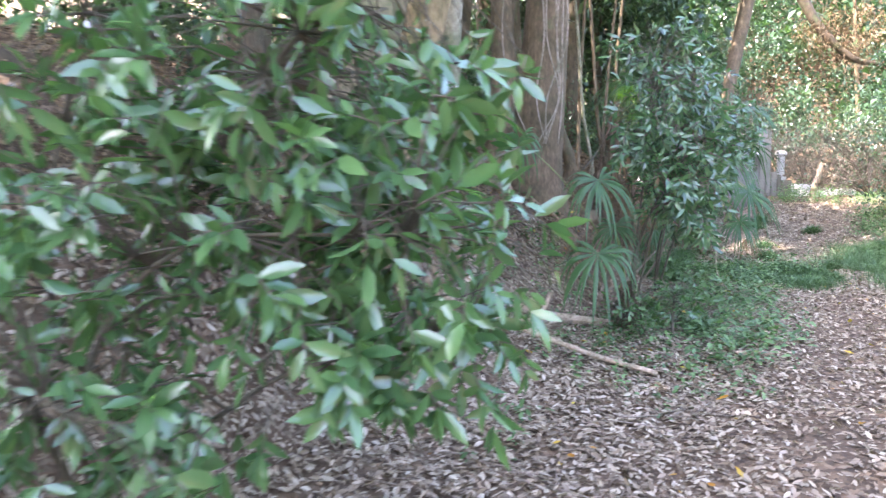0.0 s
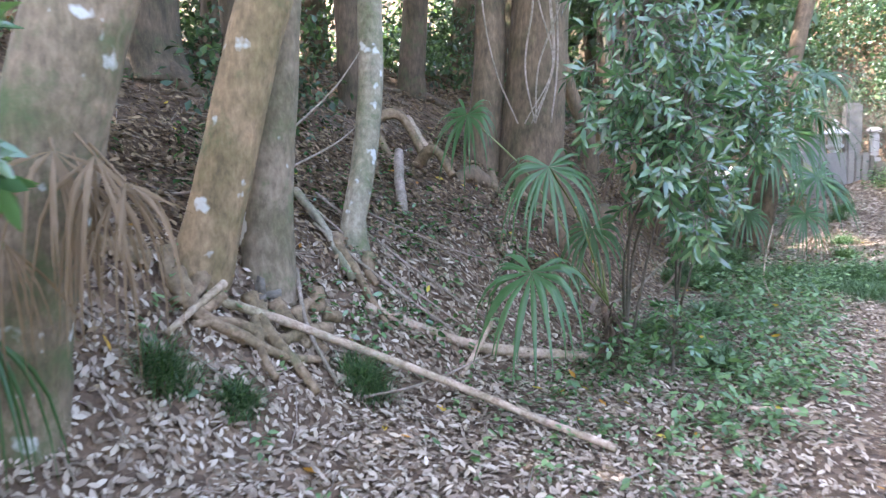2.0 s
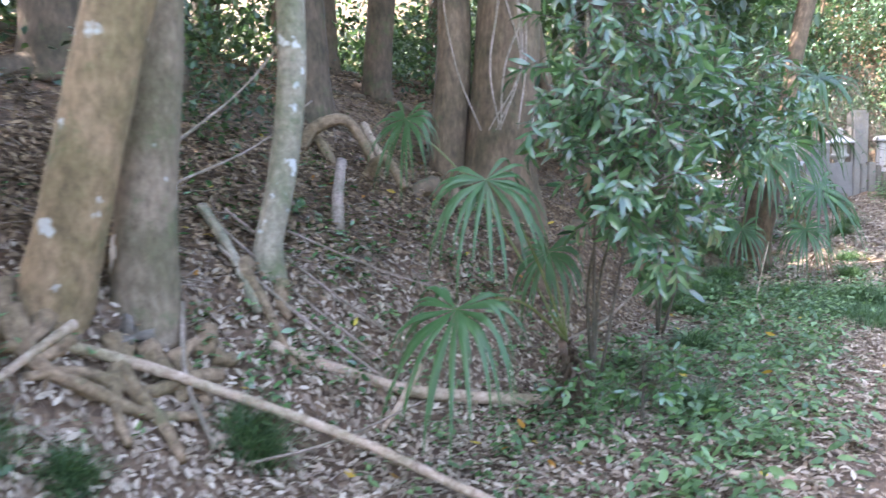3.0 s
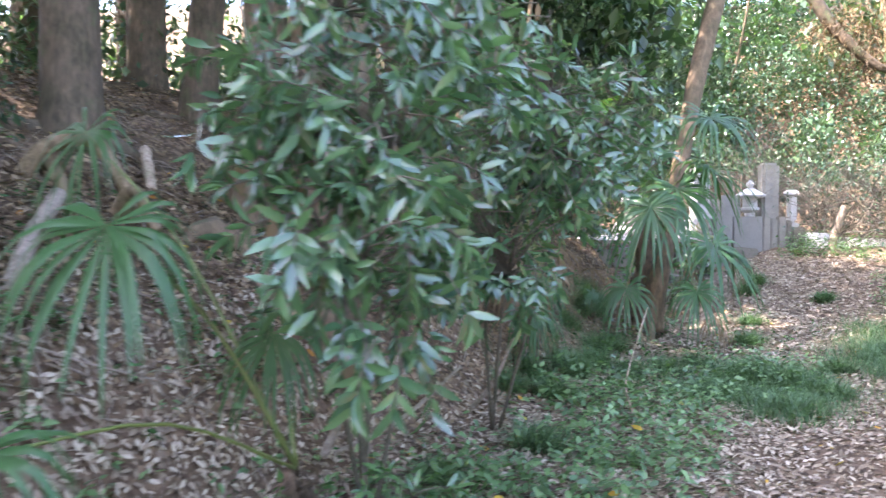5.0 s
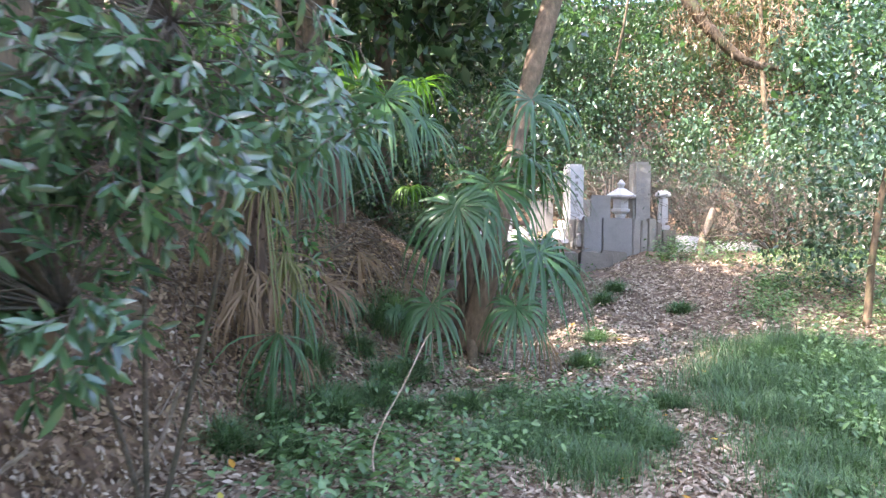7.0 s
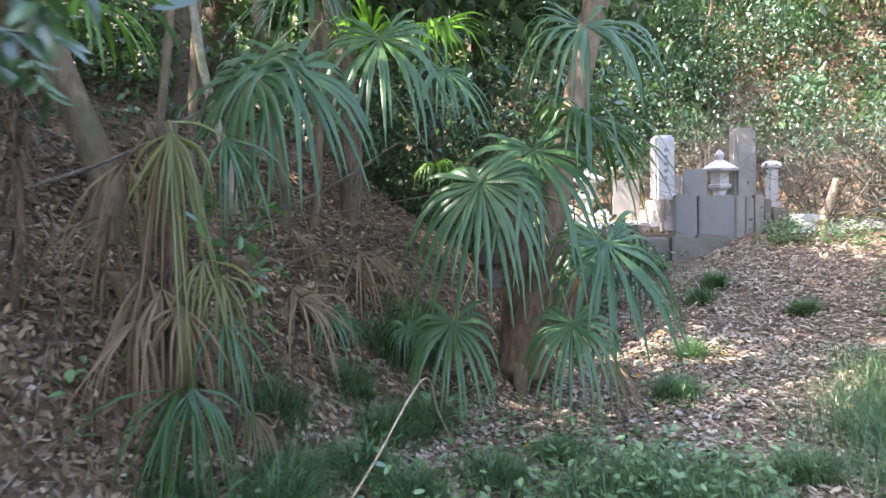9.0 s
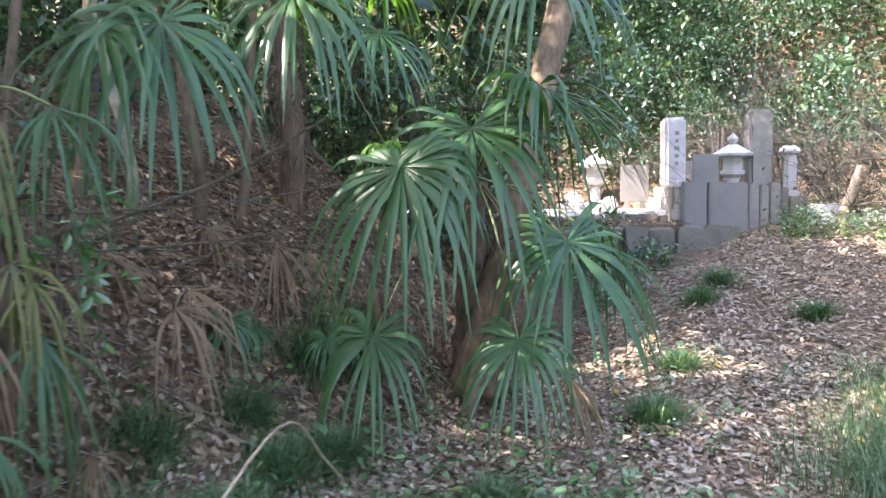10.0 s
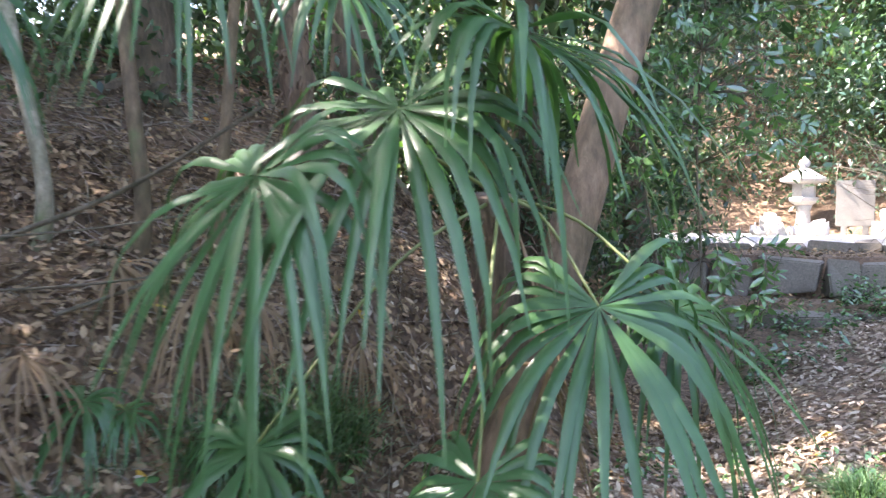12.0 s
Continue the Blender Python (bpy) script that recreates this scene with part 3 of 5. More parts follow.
def tomb_wall():
    ob = thing("tomb_wall", (8.6, 20.15, 1.1), "low grey stone block wall round a grave plot", "stone wall")
    for x, w, z0, z1, mat in ((7.74, 0.36, 1.0, 1.86, SLATE), (8.24, 0.6, 1.0, 1.84, SLATE), (8.63, 0.15, 1.0, 1.83, WEATHERED), (8.79, 0.14, 1.0, 1.8, WEATHERED), (8.95, 0.15, 1.0, 1.84, WEATHERED), (9.09, 0.12, 1.0, 1.76, MOSSY), (9.3, 0.26, 1.0, 1.62, MOSSY)):
        part("block", bm_mesh("block", block(x, 20.15, z0, w, 0.2, z1 - z0, 0, 0.018, 0, 0.004, int(x * 10)), mat), ob)
    for k, y in enumerate((20.65, 21.25)):
        part("block", bm_mesh("block", block(7.7, y, 1.0, 0.2, 0.56, 0.8, 0, 0.018, 0, 0.004, 77 + k), SLATE), ob)


def stone_lantern(x, y, z, s, label):
    ob = thing("stone_lantern", (x, y, z), label, "stone lantern", "stone lanterns")
    p = lambda prof: [(r * s, z + h * s) for r, h in prof]
    part("base", mesh_from("base", *turned(p([(0.24, -0.05), (0.24, 0.08), (0.2, 0.13)]), x, y, 6, 15), GRANITE, False), ob)
    part("shaft", mesh_from("shaft", *turned(p([(0.12, 0.13), (0.1, 0.2), (0.09, 0.36), (0.12, 0.44)]), x, y, 16), GRANITE), ob)
    part("platform", mesh_from("platform", *turned(p([(0.12, 0.44), (0.21, 0.5), (0.22, 0.55), (0.2, 0.56)]), x, y, 6, 15), GRANITE, False), ob)
    cx = turned(p([(0.17, 0.56), (0.17, 0.76), (0.15, 0.77)]), x, y, 6, 15)
    part("light_chamber", mesh_from("light_chamber", *cx, GRANITE, False), ob)
    part("roof", mesh_from("roof", *turned(p([(0.2, 0.76), (0.34, 0.79), (0.35, 0.83), (0.22, 0.9), (0.1, 0.97), (0.07, 0.98)]), x, y, 6, 15), GRANITE, False), ob)
    part("finial", mesh_from("finial", *turned(p([(0.07, 0.98), (0.05, 1.0), (0.085, 1.05), (0.08, 1.09), (0.03, 1.14), (0.005, 1.17)]), x, y, 14), GRANITE), ob)


def gravestone(x, y, z, w, h, label, mat, turn=0.0, base=0.2, cap=False, seed=0):
    ob = thing("gravestone", (x, y, z), label, "gravestone", "gravestones")
    part("base", bm_mesh("base", block(x, y, z - 0.05, w * 1.7, w * 1.5, base + 0.05, turn, 0.02, 0, 0.006, seed), mat), ob)
    part("pedestal", bm_mesh("pedestal", block(x, y, z + base, w * 1.3, w * 1.15, base * 0.7, turn, 0.02, 0, 0.005, seed + 1), mat), ob)
    part("pillar", bm_mesh("pillar", block(x, y, z + base * 1.7, w, w * 0.8, h - base * 1.7, turn, 0.05, 0.04, 0.006, seed + 2), mat), ob)
    if h > 1.3:
        m = pose(x, y, z, 0, 0, turn)
        for k in range(5):
            bm = block(0, -w * 0.4 - 0.002, h * 0.52 + 0.14 * k - 0.06, w * (0.14 + 0.05 * (k % 3)), 0.006, 0.07, 0, 0.001)
            part("inscription", bm_mesh("inscription", bm, SLATE), ob, "grey worn carved mark", m=m)
    if cap:
        part("cap", bm_mesh("cap", block(x, y, z + h - 0.02, w * 1.6, w * 1.3, 0.12, turn, 0.03, 0.3, 0.004, seed + 3), mat), ob)
    return ob


def slab(x, y, z, w, h, label, turn=0.0, legs=False):
    ob = thing("stone_slab", (x, y, z), label, "stone tablet", "inscribed slabs")
    lift = 0.16 if legs else 0.0
    part("panel", bm_mesh("panel", block(x, y, z + lift, w, 0.1, h, turn, 0.012, 0, 0.002, 3), SLATE), ob)
    if legs:
        for dx in (-0.28, 0.28):
            part("leg", bm_mesh("leg", block(x + dx * w, y, z - 0.04, 0.09, 0.12, lift + 0.05, turn, 0.01), SLATE), ob)


tomb_wall()
stone_lantern(8.44, 20.55, 1.48, 1.0, "weathered pale granite lantern behind a low block wall")
stone_lantern(6.75, 24.6, 1.36, 1.2, "small pale granite lantern on the gravel terrace")
gravestone(8.9, 20.75, 1.48, 0.4, 1.55, "tall dark grey rectangular gravestone with lichen", WEATHERED, 4, 0.16, seed=11)
gravestone(7.93, 22.5, 1.36, 0.42, 1.75, "tall pale granite grave pillar with rounded top", GRANITE, 12, 0.26, seed=21)
gravestone(9.35, 20.6, 1.48, 0.2, 0.85, "short pale grave marker with a wide cap", GRANITE, 0, 0.14, True, 31)
gravestone(7.62, 20.5, 1.3, 0.15, 0.5, "small pale stone post beside the wall", GRANITE, 0, 0.12, True, 41)
slab(7.97, 20.4, 1.48, 0.4, 0.82, "smooth grey stone tablet standing behind the wall", 0)
slab(7.42, 23.6, 1.37, 0.56, 0.75, "grey stone tablet on two short legs", -6, True)
slab(8.5, 23.2, 1.37, 0.5, 0.8, "plain grey stone tablet on the terrace", 4, True)
for k, (x, y, h, lean) in enumerate(((8.32, 21.0, 1.25, 0.02), (8.38, 21.0, 1.35, 0.04), (8.26, 21.02, 1.1, -0.03), (9.12, 20.95, 1.35, 0.02))):
    ob = thing("wooden_grave_slat", (x, y, 1.48), "thin weathered wooden memorial slat standing upright", "wooden slat", "memorial slats")
    bm = block(x, y, 1.44, 0.07, 0.014, h, 5, 0.004)
    for v in bm.verts:
        v.co.x += lean * (v.co.z - 1.44)
        if v.co.z > 1.3 + h:
            v.co.x += (x - v.co.x) * 0.55
    part("board", bm_mesh("board", bm, LOG), ob)
r_st = np.random.default_rng(8)
for k in range(9):
    x, y = r_st.uniform(5.7, 6.9), r_st.uniform(22.6, 23.8)
    w = r_st.uniform(0.18, 0.4)
    ob = thing("boulder", (x, y, 1.37), "pale sunlit rough boulder beside the graves", "boulder", "boulders")
    part("stone", bm_mesh("stone", block(x, y, 1.34, w, w * 0.8, w * r_st.uniform(0.6, 1.3), r_st.uniform(0, 90), 0.06, 0.3, 0.05, k), GRANITE, True), ob)
for x, y, h in ((7.72, 22.0, 0.3), (8.2, 22.05, 0.28)):
    ob = thing("flower_vase", (x, y, 1.37), "small dark stone flower vase before a grave", "vase", "grave vases")
    part("body", mesh_from("body", *turned([(0.05, 1.36), (0.065, 1.45), (0.05, 1.37 + h), (0.04, 1.37 + h)], x, y, 14), SLATE), ob)

# pale snag and bare twiggy bush beside the graves
SNAG = curve([(9.55, 19.2, 0.95), (9.62, 19.25, 1.35), (9.78, 19.3, 1.8), (9.84, 19.3, 2.05)], 12)
ob = thing("tree_snag", (9.55, 19.2, 1.0), "pale broken leaning dead trunk in sunlight", "dead tree")
part("trunk", mesh_from("trunk", *tube(SNAG, np.linspace(0.1, 0.05, 12), 9, 0.12, 5), LOG), ob)


def bare_bush(x, y, n, reach, label, seed):
    r = np.random.default_rng(seed)
    z = float(height(x, y))
    ob = thing("bare_bush", (x, y, z), label, "bush", "bare bushes")
    fine = []
    for k in range(n):
        a, e = r.uniform(0, 6.28), r.uniform(0.5, 1.45)
        d = np.array([math.cos(a) * math.cos(e), math.sin(a) * math.cos(e), math.sin(e)])
        L = reach * r.uniform(0.6, 1.15)
        pts = np.array([np.array([x, y, z - 0.05]) + d * L * s + np.array([0, 0, -0.35 * L * s * s]) + r.normal(size=3) * 0.05 * s for s in np.linspace(0, 1, 7)])
        part("branch", mesh_from("branch", *tube(pts, np.linspace(0.022, 0.006, 7), 5, 0.05, k), BRUSH), ob)
        for j in range(30):
            p0 = pts[r.integers(2, 7)]
            dd = d * 0.4 + r.normal(size=3) * 0.5
            q = np.array([p0 + dd * L * 0.33 * s + np.array([0, 0, -0.1 * s * s]) for s in (0, 0.5, 1)])
            fine.append(tube(q, [0.006, 0.0045, 0.002], 3))
    part("twig_tangle", mesh_from("twig_tangle", *joined(fine), BRUSH), ob, kind="stuff")
    pos, rl = clumped((x, y, z + reach * 0.45), (reach * 0.55, reach * 0.55, reach * 0.4), 420, seed, clumps=14, tight=0.2)
    part("leaves", mesh_from("leaves", *leaf_cloud(pos, rl, 0.09, 0.5, SIMPLE), VINE), ob, kind="stuff")


for k, (x, y, n, reach) in enumerate(((10.3, 20.9, 18, 2.9), (11.3, 19.6, 16, 2.6), (10.2, 22.8, 20, 3.4), (11.8, 22.0, 18, 3.4), (12.8, 20.6, 16, 3.0), (9.2, 23.6, 18, 3.2))):
    bare_bush(x, y, n, reach, "tangle of bare grey-brown twigs beside the path", 60 + k)


# ---- evergreen shrubs ----
def sprig_mesh(name, leaf, count, stem, mat, seed, open_angle=1.0):
    """A whorl of leaves round the end of a short twig that points along +y."""
    r = np.random.default_rng(seed)
    t = np.sort(r.uniform(0.25, 1.0, count)) ** 0.8
    a = np.arange(count) * 2.4 + r.uniform(0, 6)
    spread = open_angle * (1.25 - 0.75 * t) + r.normal(size=count) * 0.15
    axis = np.stack([np.sin(spread) * np.cos(a), np.cos(spread), np.sin(spread) * np.sin(a) - 0.25], 1)
    up = np.stack([-np.cos(spread) * np.cos(a) * 0.5, np.sin(spread) + 0.2, 0.9 + 0 * a], 1) + r.normal(size=(count, 3)) * 0.2
    pos = np.stack([0 * t, t * stem, -0.04 * t * t], 1)
    V, F = scattered(leaf, pos, basis(axis, up), r.uniform(0.65, 1.15, count))
    Vs, Fs = tube([(0, 0, 0), (0, stem * 0.5, -0.01), (0, stem, -0.04)], [0.004, 0.003, 0.0015], 4)
    n = len(V)
    me = mesh_from(name, np.vstack([V, Vs]), F + [tuple(i + n for i in f) for f in Fs], mat)
    me.materials.append(WOODY)
    flags = [0] * len(F) + [1] * len(Fs)
    me.polygons.foreach_set("material_index", flags)
    return me


def shrub(name, base, stems, blobs, sprigs, label, seed, outward=0.6, droop=0.35, size=(0.8, 1.25), dry=0):
    """stems: lines of (x, y, z); blobs: (centre, radii, count) that hold the leaf sprays."""
    r = np.random.default_rng(seed)
    ob = thing(name, base, label, "shrub")
    nodes = []
    for k, line in enumerate(stems):
        p = curve(line, 14)
        part("stem", mesh_from("stem", *tube(p, np.linspace(0.014, 0.005, 14), 7, 0.06, k), WOODY), ob)
        nodes.append(p[4:])
    nodes = np.vstack(nodes)
    fine = []
    for c, rad, count in blobs:
        d = r.normal(size=(count, 3))
        d /= np.linalg.norm(d, axis=1, keepdims=True)
        tips = np.asarray(c) + d * (r.uniform(0.1, 1.0, size=(count, 1)) ** 0.5) * np.asarray(rad)
        for q in tips:
            j = np.argmin(((nodes - q) ** 2).sum(1) + r.uniform(0, 0.3, len(nodes)))
            root = nodes[j]
            way = q - root
            L = np.linalg.norm(way)
            mid = root + way * 0.55 + np.array([0, 0, 0.12 * L])
            fine.append(tube([root, mid, q], [0.0045, 0.003, 0.0018], 4))
            axis = way / (L + 1e-6) * outward + r.normal(size=3) * 0.55
            axis[2] -= droop
            up = np.array([0, 0, 1.0]) + r.normal(size=3) * 0.25
            m = basis(axis[None], up[None])[0]
            s = r.uniform(*size)
            mm = Matrix(((*(m[0] * s), q[0]), (*(m[1] * s), q[1]), (*(m[2] * s), q[2]), (0, 0, 0, 1)))
            part("leaf_spray", sprigs[int(r.integers(len(sprigs)))], ob, m=mm)
    part("twig_tangle", mesh_from("twig_tangle", *joined(fine), WOODY), ob, kind="stuff")
    for k in range(dry):
        root = np.asarray(fine[int(r.integers(len(fine)))][0][-1])
        d = np.array([[r.normal() * 0.25, r.normal() * 0.25, -1.0]])
        V, F = scattered(DRY_LEAF, root[None], basis(d, np.array([[0.3, -1.0, 0.2]])), [r.uniform(0.8, 1.3)])
        part("dry_leaf", mesh_from("dry_leaf", V, F, DEAD), ob, "dry pale brown hanging leaf")
    return ob


DRY_LEAF = leaf_shape(0.11, 0.042, 0.3, 0.1, 0.85)
OVAL = leaf_shape(0.125, 0.046, 0.14, 0.14, 0.8)
LANCE = leaf_shape(0.112, 0.035, 0.12, 0.25, 0.75)
BROAD_SPRIGS = [sprig_mesh("broad_spray", OVAL, n, 0.13, BROAD, 200 + n, 1.15) for n in (6, 7, 8, 9, 5)]
LANCE_SPRIGS = [sprig_mesh("lance_spray", LANCE, n, 0.18, NARROW, 300 + n, 1.0) for n in (8, 9, 10, 11, 7)]

shrub("evergreen_bush", on_ground(-1.3, 2.7), [[(-1.3, 2.7, 0.15), (-1.1, 2.6, 1.0), (-0.6, 2.4, 1.8), (-0.1, 2.3, 2.3)], [(-1.3, 2.7, 0.15), (-1.2, 2.4, 0.8), (-0.8, 2.2, 1.3), (-0.1, 2.2, 1.35)],
      [(-1.3, 2.7, 0.15), (-1.4, 2.6, 1.2), (-1.2, 2.5, 2.0), (-1.0, 2.4, 2.8)], [(-1.3, 2.7, 0.15), (-1.0, 2.5, 0.5), (-0.5, 2.3, 0.9), (0.05, 2.3, 1.0)], [(-1.3, 2.7, 0.15), (-1.3, 2.4, 0.6), (-1.2, 2.1, 0.9), (-1.0, 1.9, 0.9)]],
      [((-0.45, 2.4, 1.8), (0.75, 0.5, 0.5), 165), ((-0.3, 2.35, 1.25), (0.62, 0.45, 0.36), 130), ((-1.15, 2.3, 1.35), (0.5, 0.5, 0.75), 140), ((-0.08, 2.35, 0.98), (0.38, 0.3, 0.2), 40), ((-0.6, 2.3, 2.4), (0.8, 0.5, 0.4), 70), ((-0.15, 3.0, 1.75), (0.3, 0.3, 0.45), 50), ((-0.5, 3.1, 2.0), (0.4, 0.4, 0.4), 45), ((-0.95, 2.1, 0.75), (0.45, 0.35, 0.2), 50)],
      BROAD_SPRIGS, "evergreen bush with glossy oval leaves overhanging the path edge", 1, size=(0.75, 1.15))
shrub("glossy_shrub", on_ground(1.95, 7.6), [[(1.95, 7.6, 0.15), (1.95, 7.4, 1.0), (1.95, 7.1, 1.8), (1.95, 6.8, 2.5)], [(1.95, 7.6, 0.15), (2.0, 7.5, 0.9), (2.15, 7.2, 1.5), (2.2, 6.7, 1.8)],
      [(2.0, 7.65, 0.15), (2.15, 7.6, 1.0), (2.3, 7.4, 1.8), (2.4, 7.2, 2.5)], [(1.95, 7.6, 0.15), (1.9, 7.3, 0.8), (1.95, 6.9, 1.25), (2.05, 6.5, 1.35)]],
      [((2.05, 6.75, 2.15), (0.45, 0.5, 0.5), 120), ((2.12, 6.55, 1.55), (0.34, 0.38, 0.36), 95), ((2.4, 7.2, 2.3), (0.32, 0.4, 0.4), 55), ((2.02, 6.9, 2.75), (0.45, 0.5, 0.3), 45), ((2.2, 6.4, 1.2), (0.16, 0.2, 0.14), 14), ((1.8, 6.6, 1.9), (0.25, 0.3, 0.3), 26)],
      LANCE_SPRIGS, "tall shrub with hanging glossy narrow leaves on the bank foot", 2, droop=0.6, size=(0.75, 1.15), dry=6)
shrub("glossy_shrub", on_ground(2.6, 9.0), [[(2.6, 9.0, 0.2), (2.65, 8.8, 1.0), (2.75, 8.5, 1.7), (2.9, 8.3, 2.3)], [(2.6, 9.0, 0.2), (2.55, 8.7, 0.8), (2.55, 8.3, 1.2), (2.65, 8.0, 1.3)],
      [(2.65, 9.05, 0.2), (2.9, 8.9, 1.2), (3.1, 8.7, 1.9), (3.4, 8.6, 2.4)]],
      [((2.62, 8.0, 1.32), (0.3, 0.3, 0.2), 46), ((2.85, 8.15, 1.9), (0.42, 0.36, 0.4), 130), ((3.2, 8.5, 2.15), (0.4, 0.45, 0.42), 95), ((2.62, 8.25, 2.45), (0.45, 0.45, 0.35), 60), ((2.45, 8.4, 1.75), (0.3, 0.4, 0.4), 45), ((2.3, 7.75, 1.75), (0.25, 0.35, 0.5), 65), ((2.25, 7.4, 1.35), (0.22, 0.3, 0.25), 28)],
      LANCE_SPRIGS, "spreading evergreen shrub with narrow dark leaves above the litter", 3, droop=0.5, size=(0.7, 1.1), dry=9)
shrub("seedling_shrub", on_ground(2.2, 7.0), [[(2.2, 7.0, 0.05), (2.2, 6.98, 0.25), (2.2, 6.95, 0.45)], [(1.95, 7.05, 0.05), (1.9, 7.0, 0.2), (1.88, 6.95, 0.4)]],
      [((2.15, 6.95, 0.4), (0.35, 0.3, 0.2), 22), ((1.8, 7.1, 0.35), (0.3, 0.3, 0.2), 14)], BROAD_SPRIGS, "low evergreen seedlings under the shrub", 4, size=(0.5, 0.8))

shrub("leafy_sapling", on_ground(5.3, 15.6), [[(5.3, 15.6, 0.1), (5.3, 15.6, 1.2), (5.25, 15.5, 2.2), (5.3, 15.5, 3.4)], [(5.1, 15.7, 0.1), (5.0, 15.6, 1.2), (4.8, 15.6, 2.4), (4.7, 15.5, 3.2)], [(5.3, 15.6, 0.1), (5.5, 15.5, 0.7), (5.75, 15.4, 1.1)]],
      [((5.4, 15.5, 2.7), (0.75, 0.6, 0.8), 90), ((4.8, 15.6, 2.5), (0.6, 0.6, 0.9), 70), ((5.55, 15.4, 1.25), (0.35, 0.4, 0.35), 30), ((5.0, 15.7, 1.2), (0.4, 0.4, 0.5), 40)], BROAD_SPRIGS, "slim leafy evergreen sapling before the graveyard steps", 5, size=(0.7, 1.0))


# ---- fan palms ----
def fan_mesh(hub, face, radius, mat, seed, segs=30, arc=300, droop=0.46, fold=0.35, split=0.37, tilt_noise=0.14, jitter=0.05):
    """A pleated fan leaf: hub in world metres relative to itself, face = the way its middle segments point; tips hang down."""
    r = np.random.default_rng(seed)
    f = np.asarray(face, float)
    f /= np.linalg.norm(f)
    side = np.cross(f, [0, 0, 1.0])
    side /= np.linalg.norm(side) + 1e-9
    nrm = np.cross(side, f)
    V, F = [np.zeros(3)], []
    ts = np.array([split, split + 0.2 * (1 - split), split + 0.45 * (1 - split), split + 0.75 * (1 - split), 1.0])
    dphi = radians(arc) / segs
    for k in range(segs):
        phi = (k + 0.5) * dphi - radians(arc) / 2
        phi += r.normal() * jitter
        L = radius * (1 - 0.3 * abs(phi) / math.pi - 0.12 * math.sin(phi) ** 2) * r.uniform(0.86, 1.06) * (0.6 if r.uniform() < 0.05 else 1.0)
        d = math.cos(phi) * f + math.sin(phi) * side + nrm * r.normal() * tilt_noise
        cr = -math.sin(phi) * f + math.cos(phi) * side
        w0 = radius * split * math.tan(dphi / 2)
        hang = droop * r.uniform(0.7 - 3 * jitter * (jitter > 0.1), 1.35) * (0.55 + 0.9 * abs(math.sin(phi)))
        base = len(V)
        kink = r.uniform() < 0.3
        for t in ts:
            w = w0 * (t / split) if t <= split else w0 * (1.0 - 0.88 * ((t - split) / (1 - split)) ** 1.8)
            p = d * L * t
            b = max(0.0, t - 0.34) / 0.66
            p = p + np.array([0, 0, -1.0]) * hang * L * b ** 2.2
            out = 1 - (0.4 if kink else 0.2) * min(hang, 1.2) * b * b
            p = np.array([p[0] * out, p[1] * out, p[2]])
            lift = nrm * w * fold
            V += [p - cr * w - lift * 0.0, p + lift, p + cr * w]
        F += [(0, base + 1, base), (0, base + 2, base + 1)]
        for i in range(len(ts) - 1):
            a = base + i * 3
            F += [(a, a + 1, a + 4, a + 3), (a + 1, a + 2, a + 5, a + 4)]
    return mesh_from("blade", np.array(V) + np.asarray(hub), F, mat)


WITHERED = {"segs": 14, "arc": 105, "droop": 0.9, "fold": 1.0, "split": 0.32, "tilt_noise": 0.4, "jitter": 0.2}


def palm(name, base, top, fronds, label, seed, trunk=0.09, hang=False):
    """fronds: (hub, face, radius, material)."""
    ob = thing(name, base, label, "palm")
    r = np.random.default_rng(seed)
    b, t = np.asarray(base, float), np.asarray(top, float)
    if trunk:
        pts = np.array([b + (t - b) * s + np.array([0.03 * math.sin(5 * s), 0, -0.1 if s == 0 else 0]) for s in np.linspace(0, 1, 14)])
        part("trunk", mesh_from("trunk", *tube(pts, trunk * r.uniform(0.85, 1.15, 14), 14, 0.12, seed), FIBRE), ob)
        hairs = []
        for k in range(130):
            s, a = r.uniform(0.15, 1.0), r.uniform(0, 6.28)
            p = b + (t - b) * s + np.array([math.cos(a), math.sin(a), 0]) * trunk
            q = p + np.array([math.cos(a), math.sin(a), 0]) * r.uniform(0.03, 0.12) + np.array([0, 0, r.uniform(-0.22, 0.1)])
            hairs.append(tube([p, (p + q) / 2 + [0, 0, 0.03], q], [0.007, 0.005, 0.002], 3))
        part("fibre_sheath", mesh_from("fibre_sheath", *joined(hairs), FIBRE), ob, kind="stuff")
    for k, (hub, face, rad, mat) in enumerate(fronds):
        h = np.asarray(hub, float)
        mid = (h + t) / 2 + np.array([0, 0, 0.1 * np.linalg.norm(h - t)])
        fr = part("frond", fan_mesh((0, 0, 0), face, rad, mat, seed * 50 + k, **(WITHERED if mat is DEAD or hang else {"segs": int(27 + 10 * min(1, rad / 0.8))})), ob, m=Matrix.Translation(h))
        if np.linalg.norm(h - t) > 0.05:
            st = part("stalk", mesh_from("stalk", *tube(curve([t - h, mid - h, (0, 0, 0)], 9), np.linspace(0.009, 0.005, 9), 6), DEAD if mat is DEAD else STALK), fr)
            st.matrix_basis = Matrix.Identity(4)
    return ob


